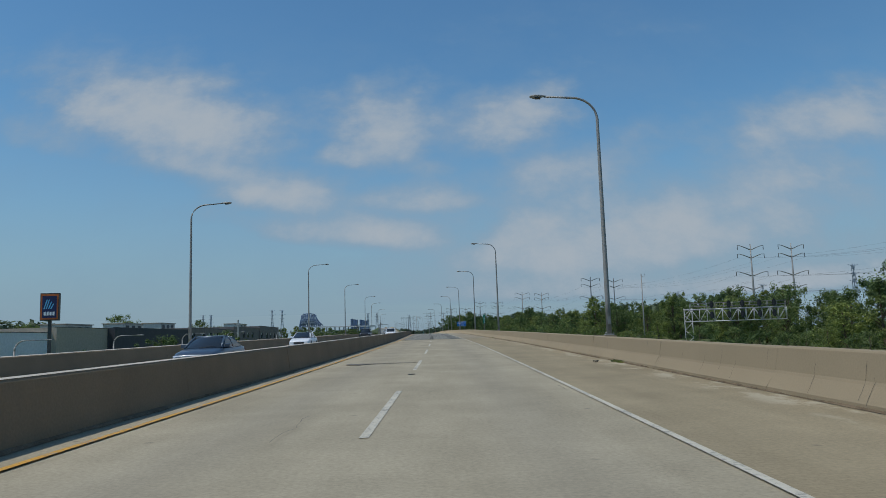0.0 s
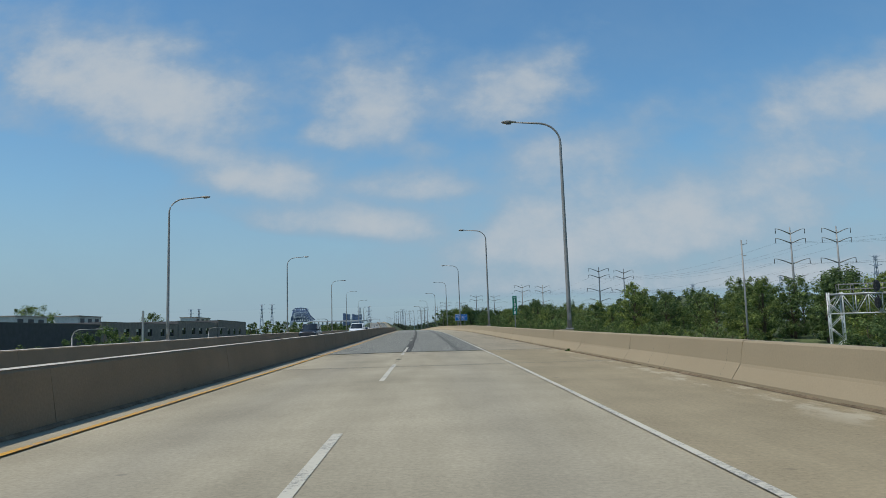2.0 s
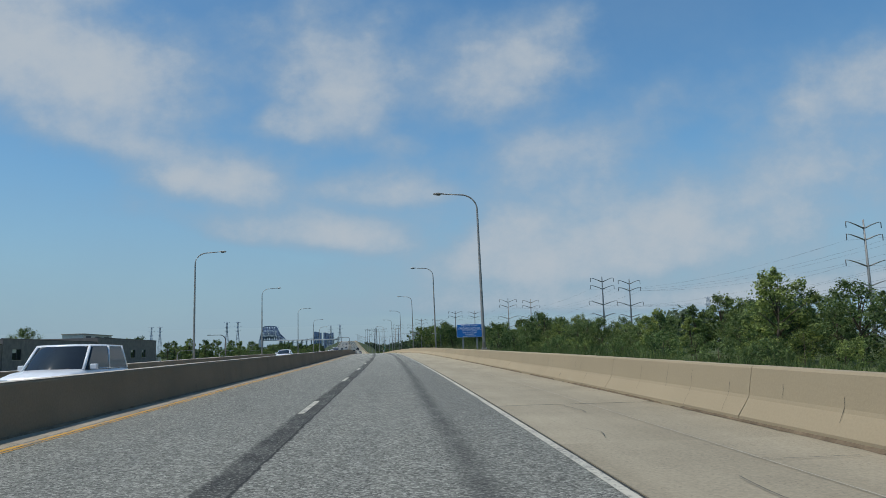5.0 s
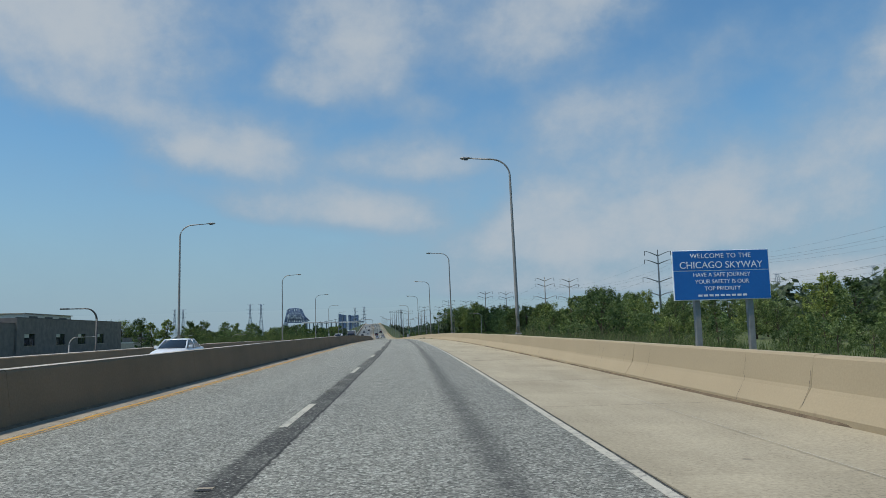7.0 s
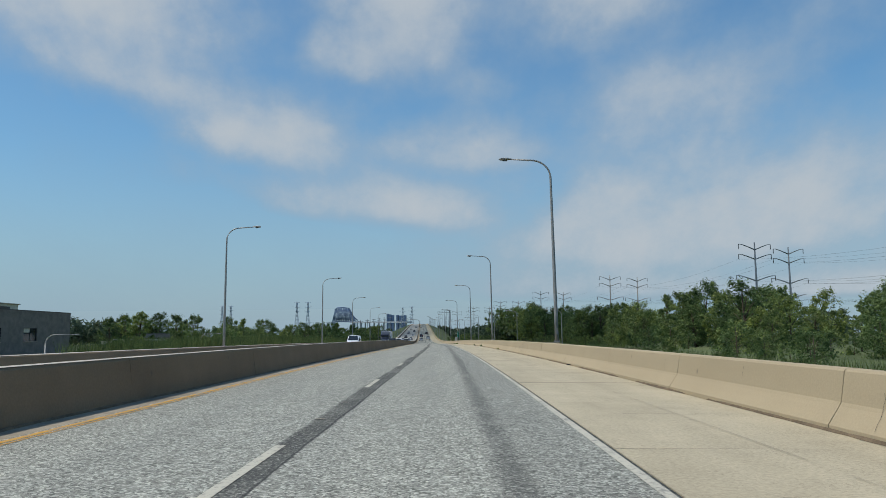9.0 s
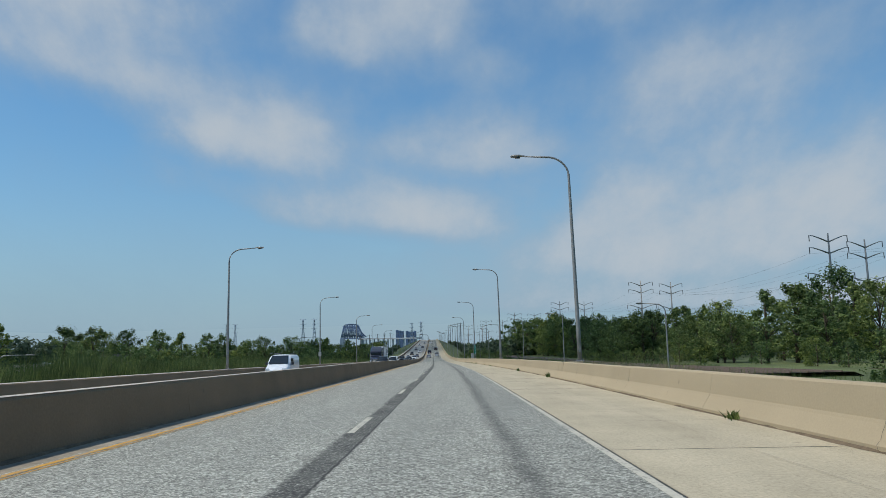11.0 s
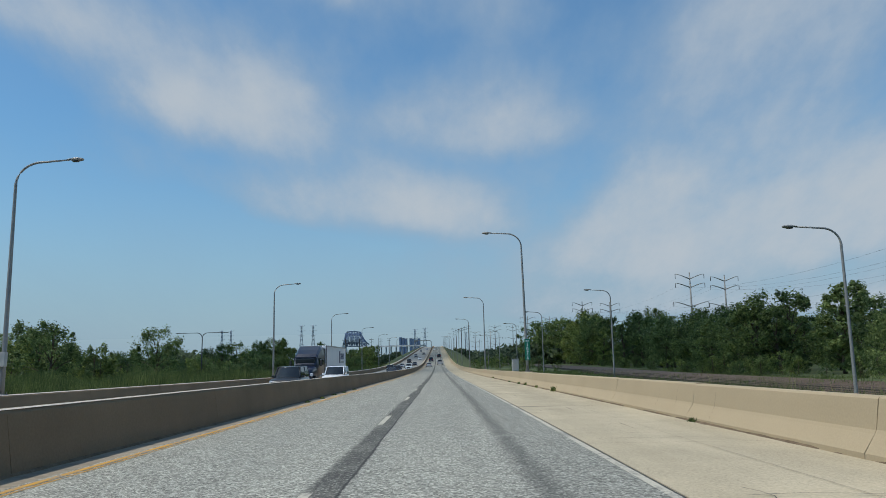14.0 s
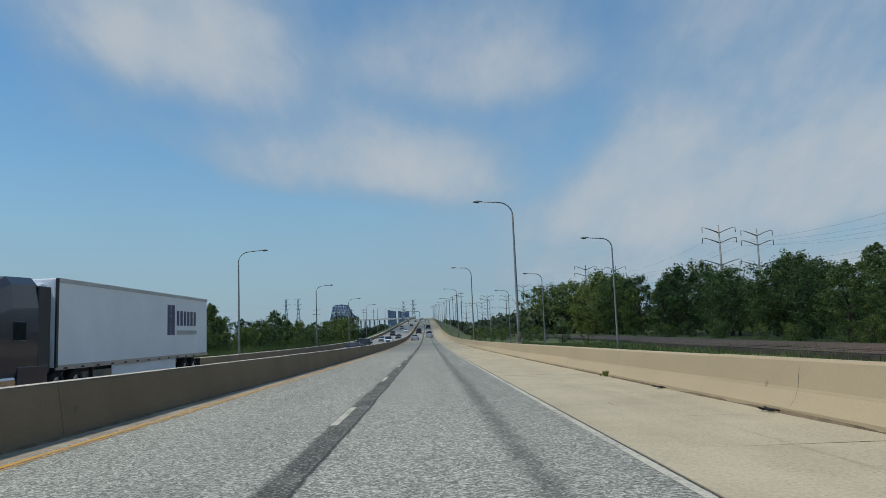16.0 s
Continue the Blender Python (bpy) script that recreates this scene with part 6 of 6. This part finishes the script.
def lattice_tower(m, height, width, label, group):
    """A four-legged lattice tower with cross arms."""
    root = thing("lattice_tower", m, label, "power pylon", group)
    bm = bmesh.new()
    n = 9
    r = 0.0042 * height
    lev = [(height * i / n, width * 0.5 * (1 - 0.8 * min(1, i / (n * 0.75)))) for i in range(n + 1)]
    for sx, sy in ((1, 1), (1, -1), (-1, -1), (-1, 1)):
        tube(bm, [(sx * w, sy * w, z) for z, w in lev], r, 4)
    for (z0, w0), (z1, w1) in zip(lev, lev[1:]):
        for (ax, ay), (bx, by) in (((1, 1), (1, -1)), ((1, -1), (-1, -1)), ((-1, -1), (-1, 1)), ((-1, 1), (1, 1))):
            tube(bm, [(ax * w0, ay * w0, z0), (bx * w1, by * w1, z1)], r * 0.6, 4)
            tube(bm, [(bx * w0, by * w0, z0), (ax * w1, ay * w1, z1)], r * 0.6, 4)
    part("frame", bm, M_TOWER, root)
    for z, half in ((0.99, 0.09), (0.86, 0.11), (0.74, 0.09)):
        part("cross_arm", tube(bmesh.new(), [(-half * height, 0, z * height), (0, 0, z * height - 0.03 * height), (half * height, 0, z * height)], r * 0.9, 4), M_TOWER, root)
    return root


def far_tower(x, y, z0, z1, w, group, turn=0):
    lattice_tower(pose(x, y, z0, 0, 0, turn), z1 - z0, w, "grey lattice power tower far off, haze put into its colour", group)


p = rp(567, 219)
far_tower(p.x, p.y, -2, 31, 7, "lattice towers", 20)
p = rp(692, 455)
far_tower(p.x, p.y, -2, 61, 10, "lattice towers", 10)
p = rp(640, 330)
far_tower(p.x, p.y, -2, 40, 8, "lattice towers", 15)
for x, y, z in ((-486, 2007, 86), (-459, 2008, 86), (-690, 2050, 80), (-668, 2050, 80), (-213, 1911, 67), (-170, 1713, 61), (-110, 2000, 62)):
    far_tower(x, y, 0, z, 13, "lattice towers")


# ---- far bridge, viaduct and towers ----
def far_bridge():
    root = thing("truss_bridge", pose(-572, 2995, 0, 0, 0, 4), "distant blue steel truss bridge, haze put into its colour", "bridge")
    for dy in (-12, 12):
        top = [(-40, 58), (-30, 102), (-22, 108), (0, 109), (20, 106), (34, 78), (52, 60)]
        height_at = lambda x: float(np.interp(x, [t[0] for t in top], [t[1] for t in top]))
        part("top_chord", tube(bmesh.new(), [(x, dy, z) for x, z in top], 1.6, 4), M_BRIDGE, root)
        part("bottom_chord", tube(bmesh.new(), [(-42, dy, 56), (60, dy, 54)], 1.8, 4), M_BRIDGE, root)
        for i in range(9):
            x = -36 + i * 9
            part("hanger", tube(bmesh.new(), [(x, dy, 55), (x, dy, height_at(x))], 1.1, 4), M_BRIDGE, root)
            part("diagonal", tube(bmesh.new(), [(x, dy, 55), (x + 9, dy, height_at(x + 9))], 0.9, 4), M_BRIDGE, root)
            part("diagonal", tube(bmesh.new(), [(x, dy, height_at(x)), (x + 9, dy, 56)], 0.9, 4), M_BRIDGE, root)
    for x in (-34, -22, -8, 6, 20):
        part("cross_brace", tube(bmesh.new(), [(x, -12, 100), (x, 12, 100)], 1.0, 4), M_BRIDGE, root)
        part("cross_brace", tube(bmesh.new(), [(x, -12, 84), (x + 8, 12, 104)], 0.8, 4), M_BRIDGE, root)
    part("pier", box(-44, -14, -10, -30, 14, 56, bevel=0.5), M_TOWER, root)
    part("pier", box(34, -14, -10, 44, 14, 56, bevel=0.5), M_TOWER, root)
    via = thing("viaduct", pose(0, 0, 0), "distant viaduct deck on slim piers, coloured pale for haze", "viaduct")
    a, b = Vector((-540, 2990, 55)), Vector((-245, 2330, 42))
    bm = bmesh.new()
    d = (b - a).normalized()
    side = d.cross(Vector((0, 0, 1))) * 8
    vs = [bm.verts.new(p) for p in (a - side, a + side, b + side, b - side, a - side - Vector((0, 0, 4)), a + side - Vector((0, 0, 4)), b + side - Vector((0, 0, 4)), b - side - Vector((0, 0, 4)))]
    for f in ((0, 1, 2, 3), (4, 5, 6, 7), (0, 1, 5, 4), (1, 2, 6, 5), (2, 3, 7, 6), (3, 0, 4, 7)):
        bm.faces.new([vs[i] for i in f])
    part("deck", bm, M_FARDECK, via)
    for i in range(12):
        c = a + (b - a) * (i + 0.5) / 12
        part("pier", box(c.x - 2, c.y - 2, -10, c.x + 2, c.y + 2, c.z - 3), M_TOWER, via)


far_bridge()
for x0, x1, z1, parts_n in ((-366, -340, 75, 3), (-333, -298, 71, 4)):
    root = thing("lift_bridge_tower", pose(x0, 2708, 0), "distant dark blue-grey lift bridge towers, haze in their colour", "tower", "lift bridge towers")
    w = (x1 - x0) / parts_n
    for i in range(parts_n):
        part("shaft", box(i * w, 0, 0, i * w + w * 0.86, 16, z1 - (i * 7 % 5), bevel=0.4), M_BRIDGE, root)
    part("link", box(0, 4, 40, x1 - x0 - w * 0.2, 12, 58), M_BRIDGE, root)

# overhead sign gantry far along the road
og = thing("sign_gantry", spot(1010, -12, 0), "far grey overhead sign gantry across the lanes", "sign gantry")
part("column", tube(bmesh.new(), [(-8, 0, -0.5), (-8, 0, 7), (-7, 0, 8)], 0.25, 8), M_STEEL, og)
part("column", tube(bmesh.new(), [(6.3, 0, -0.5), (6.3, 0, 7), (5.3, 0, 8)], 0.25, 8), M_STEEL, og)
part("beam", tube(bmesh.new(), [(-7, 0, 8), (-1, 0, 8.4), (5.3, 0, 8)], 0.22, 8), M_STEEL, og)

# utility poles beside the rise
def utility_pole(m, h):
    root = thing("utility_pole", m, "dark wooden utility pole with cross arms", "utility pole", "utility poles")
    part("pole", tube(bmesh.new(), [(0, 0, -1), (0, 0, h)], [0.22, 0.13], 7), M_SLEEPER, root)
    for z in (h - 0.8, h - 2.4):
        part("cross_arm", box(-1.5, -0.08, z, 1.5, 0.08, z + 0.16), M_SLEEPER, root)


for s in (820, 880, 950, 1030, 1120, 1220):
    utility_pole(spot(s, 19, -2), 20)
for s in (700, 760, 830, 910, 1000):
    utility_pole(spot(s, -42, -6), 17)


# ---- low building and its neighbours ----
def house_block(name, s0, s1, off, depth, z0, z1, material, label, windows=(), group="", coping=M_DARKSTEEL):
    """A flat-roofed block whose front faces the road; windows are spans along the front with their sill and head."""
    sm = (s0 + s1) / 2
    root = thing(name, spot(sm, off, 0, 90), label, "building", group)
    half = (s1 - s0) / 2
    cuts = sorted(windows)
    x = -half
    # local x runs along the road, local -y faces the highway
    for a, b, lo, hi in cuts:
        a, b = a - sm, b - sm
        part("wall", box(x, 0, z0, a, 0.3, z1), material, root)
        part("wall", box(a, 0, z0, b, 0.3, lo), material, root)
        part("wall", box(a, 0, hi, b, 0.3, z1), material, root)
        win = part("window", box(a, 0.16, lo, b, 0.2, hi), M_GLASS, root, "dark recessed window")
        part("mullion", box((a + b) / 2 - 0.04, 0.1, lo, (a + b) / 2 + 0.04, 0.16, hi), M_DARKSTEEL, win)
        part("sill", box(a - 0.1, -0.06, lo - 0.1, b + 0.1, 0.1, lo), M_TAN, win)
        part("blind", box(a + 0.05, 0.145, hi - 0.7, (a + b) / 2 - 0.05, 0.155, hi), M_CREAM, win)
        x = b
    part("wall", box(x, 0, z0, half, 0.3, z1), material, root)
    part("wall", box(-half, depth - 0.3, z0, half, depth, z1), material, root)
    part("wall", box(-half, 0.3, z0, -half + 0.3, depth - 0.3, z1), material, root)
    part("wall", box(half - 0.3, 0.3, z0, half, depth - 0.3, z1), material, root)
    part("roof", box(-half + 0.3, 0.3, z1 - 0.6, half - 0.3, depth - 0.3, z1 - 0.4), coping, root)
    part("coping", box(-half - 0.05, -0.06, z1, half + 0.05, 0.34, z1 + 0.12), coping, root)
    return root


def spans(s0, s1, step, width, lo, hi, skip=()):
    out = []
    i = 0
    s = s0
    while s + width < s1:
        if i not in skip:
            out.append((s, s + width, lo, hi))
        s += step * (1.0 if i % 3 else 1.25)
        i += 1
    return out


zb = -7.0
house_block("building", 118, 139, -72, 16, zb, 2.6, M_WHITEWALL, "low white box building beside the road")
house_block("building", 139.2, 161.5, -71, 18, zb, 3.4, M_TAN, "low tan store building with flat roof")
house_block("building", 162, 214, -69.5, 24, zb, 3.3, M_BRICK_DARK, "long charcoal clad low building")
house_block("building", 214.2, 270, -69.2, 26, zb, 3.6, M_BRICK, "long grey-brown brick building with many windows", spans(217, 268, 8.2, 3.6, 0.3, 2.2, ()))
house_block("building", 270.2, 318, -69, 26, zb, 4.7, M_BRICK, "grey-brown brick building with evenly spaced windows", spans(274, 316, 8.6, 3.8, 0.8, 2.8, ()))
house_block("building", 318.2, 371, -68.6, 26, zb, 6.0, M_BRICK, "grey-brown brick building with paired windows", spans(321, 369, 10.6, 4.2, 0.9, 3.1, ()))
for s0, s1, z0, z1 in ((172, 196, 3.0, 4.8), (208, 232, 3.3, 5.4), (240, 264, 3.5, 6.0), (352, 396, 5.6, 8.6)):
    sm = (s0 + s1) / 2
    root = thing("rooftop_unit", spot(sm, -87, 0, 90), "cream metal rooftop plant enclosure with louvres", "rooftop unit", "rooftop units")
    h = (s1 - s0) / 2
    part("casing", box(-h * 0.6, 0, z0 - 0.2, h * 0.6, 6, z1, bevel=0.05), M_CREAM, root)
    part("cap", box(-h * 0.6 - 0.3, -0.3, z1, h * 0.6 + 0.3, 6.3, z1 + 0.2), M_TAN, root)
    for k in range(3):
        part("louvre", box(-h * 0.5 + k * h * 0.38, -0.05, z0 + 0.7, -h * 0.5 + k * h * 0.38 + h * 0.2, 0.0, z1 - 0.5), M_DARKSTEEL, root)


def store_sign():
    s, off = 111, -58.3
    base = ground_rel(s, off) - rp(s, off).z
    root = thing("store_sign", spot(s, off, 0, 12), "tall boxed store sign, navy with orange rim", "store sign")
    part("post", box(-0.22, -0.2, base, 0.22, 0.2, 4.2, bevel=0.03), M_DARKSTEEL, root)
    b = part("cabinet", box(-1.3, -0.45, 4.1, 1.3, 0.45, 8.2, bevel=0.06), M_DARKSTEEL, root)
    part("rim_panel", box(-1.2, -0.475, 4.25, 1.2, -0.44, 8.05), M_ORANGE, b, "orange and red rim")
    f = part("face", box(-0.98, -0.5, 4.5, 0.98, -0.47, 7.75), M_NAVY, b, "navy face")
    for k in range(4):
        bm = bmesh.new()
        x = -0.8 + k * 0.3
        vs = [bm.verts.new(v) for v in ((x, -0.507, 5.8), (x + 0.16, -0.507, 5.8), (x + 0.56, -0.507, 7.2 - 0.3 * max(0, k - 1)), (x + 0.4, -0.507, 7.2 - 0.3 * max(0, k - 1)))]
        bm.faces.new(vs)
        part("logo_bar", bm, M_CYAN, f)
    for k in range(4):
        part("logo_bar", box(-0.75 + k * 0.4, -0.51, 4.85, -0.47 + k * 0.4, -0.5, 5.4), M_SIGN_WHITE, f)


store_sign()


# ---- lamps of the streets below ----
def side_lamp(name, m, top, arm, label, group, both=False, mat=M_STEEL, foot=-6.0):
    root = thing(name, m, label, "street lamp", group)
    part("pole", tube(bmesh.new(), [(0, 0, foot), (0, 0, top - 0.8)], [0.11, 0.075], 8), mat, root)
    for sx in ((1, -1) if both else (1 if arm > 0 else -1,)):
        reach, rad = abs(arm), min(0.8, abs(arm) * 0.4)
        bend = [(sx * rad * (1 - math.cos(k * math.pi / 12)), 0, top - 0.85 + (rad + 0.02) * math.sin(k * math.pi / 12)) for k in range(7)]
        a = part("arm", tube(bmesh.new(), bend + [(sx * reach, 0, top - 0.03)], [0.075 - 0.004 * k for k in range(7)] + [0.04], 6), mat, root)
        part("lantern", box(min(sx * reach, sx * (reach + 0.6)), -0.13, top - 0.07, max(sx * reach, sx * (reach + 0.6)), 0.13, top + 0.03, bevel=0.03), mat, a)
    return root


side_lamp("street_lamp", spot(235, -22.5, 0), 3.45, -2.0, "black curved lamp on the side street", "side street lamps", mat=M_DARKSTEEL)
side_lamp("street_lamp", spot(478.5, -36.3, 0), 7.1, 3.4, "dark double-armed street lamp among the bushes", "side street lamps", both=True, mat=M_DARKSTEEL, foot=-2)
for s, o, tp_ in ((58, -34, 1.3), (76, -34, 1.5), (100, -35, 1.5), (126, -36, 1.6), (190, -40, 1.7), (224, -38, 1.5), (262, -36, 1.5), (300, -36, 1.6), (345, -36, 2.0)):
    side_lamp("street_lamp", spot(s, o, 0, 0), tp_, 2.4, "pale curved street lamp below the highway", "side street lamps")
sp = thing("post", spot(170, -45, 0), "plain pale grey vertical post by the building", "post")
part("post", box(-0.14, -0.14, -6.5, 0.14, 0.14, 4.6, bevel=0.02), M_GREYBOX, sp)

# low sheds among the trees
house_block("shed", 470, 486, -96, 9, -3, 1.6, M_TAN, "low tan shed half hidden by bushes")
house_block("shed", 500, 525, -104, 10, -3, 2.2, M_CREAM, "pale low shed half hidden by bushes")
house_block("house", 560, 578, -120, 10, -3, 4.5, M_BRICK, "small brown house among trees", spans(562, 577, 4, 1.6, 1.2, 2.8))

# ---- litter at the roadside ----
rl = random.Random(77)
for s, o in ((214.0, -5.45), (25.1, 4.6), (430.6, 5.2), (436.0, 5.18), (262, 5.2), (96, 5.15), (338, 5.2)):
    bm = bmesh.new()
    for k in range(3):
        tube(bm, [(rl.uniform(-0.1, 0.1), rl.uniform(-0.25, 0.25), 0.015), (rl.uniform(-0.1, 0.1), rl.uniform(-0.25, 0.25), 0.035), (rl.uniform(-0.1, 0.1), rl.uniform(-0.25, 0.25), 0.015)], 0.014, 5)
    root = thing("rubber_scrap", spot(s, o, 0.01), "torn black tyre scrap lying on the roadside", "debris", "roadside debris")
    part("strip", bm, M_TYRE, root)
for s, o, tall in ((401.5, 5.24, 0.28), (407.9, 5.3, 0.16), (413.3, 5.3, 0.2), (417.2, 5.28, 0.16), (424, 5.3, 0.12), (324.3, 5.26, 0.28), (371, 5.3, 0.14), (382, 5.3, 0.12),
                   (441.5, 5.3, 0.2), (80.5, 5.3, 0.14), (340.2, 5.28, 0.2), (25.1, 5.2, 0.1), (24.4, 5.25, 0.12), (395, -5.42, 0.1), (398.5, -5.4, 0.12), (402.5, -5.43, 0.1), (406, -5.4, 0.09), (411, -5.42, 0.1), (299.5, 5.28, 0.2)):
    verts, faces = [], []
    for k in range(60):
        a, h = rl.uniform(0, 6.28), rl.uniform(0.3, 1.0) * tall
        x, y, w = rl.gauss(0, 0.05), rl.gauss(0, 0.1), 0.008 + tall * 0.05
        j = len(verts)
        lean = rl.uniform(0.2, 0.7)
        verts += [(x - w, y, h * 0.35), (x + w, y, h * 0.35), (x + math.cos(a) * h * lean, y + math.sin(a) * h * lean, h), (x, y, 0)]
        faces += [(j, j + 1, j + 2), (j, j + 3, j + 1)]
    me = bpy.data.meshes.new("weed")
    me.from_pydata(verts, [], faces)
    ob = mesh_part("weed", me, M_GRASS, None)
    ob.matrix_basis = spot(s, o, -0.01)
    tagged(ob, "small weed growing at the barrier foot", "weed", "roadside weeds")
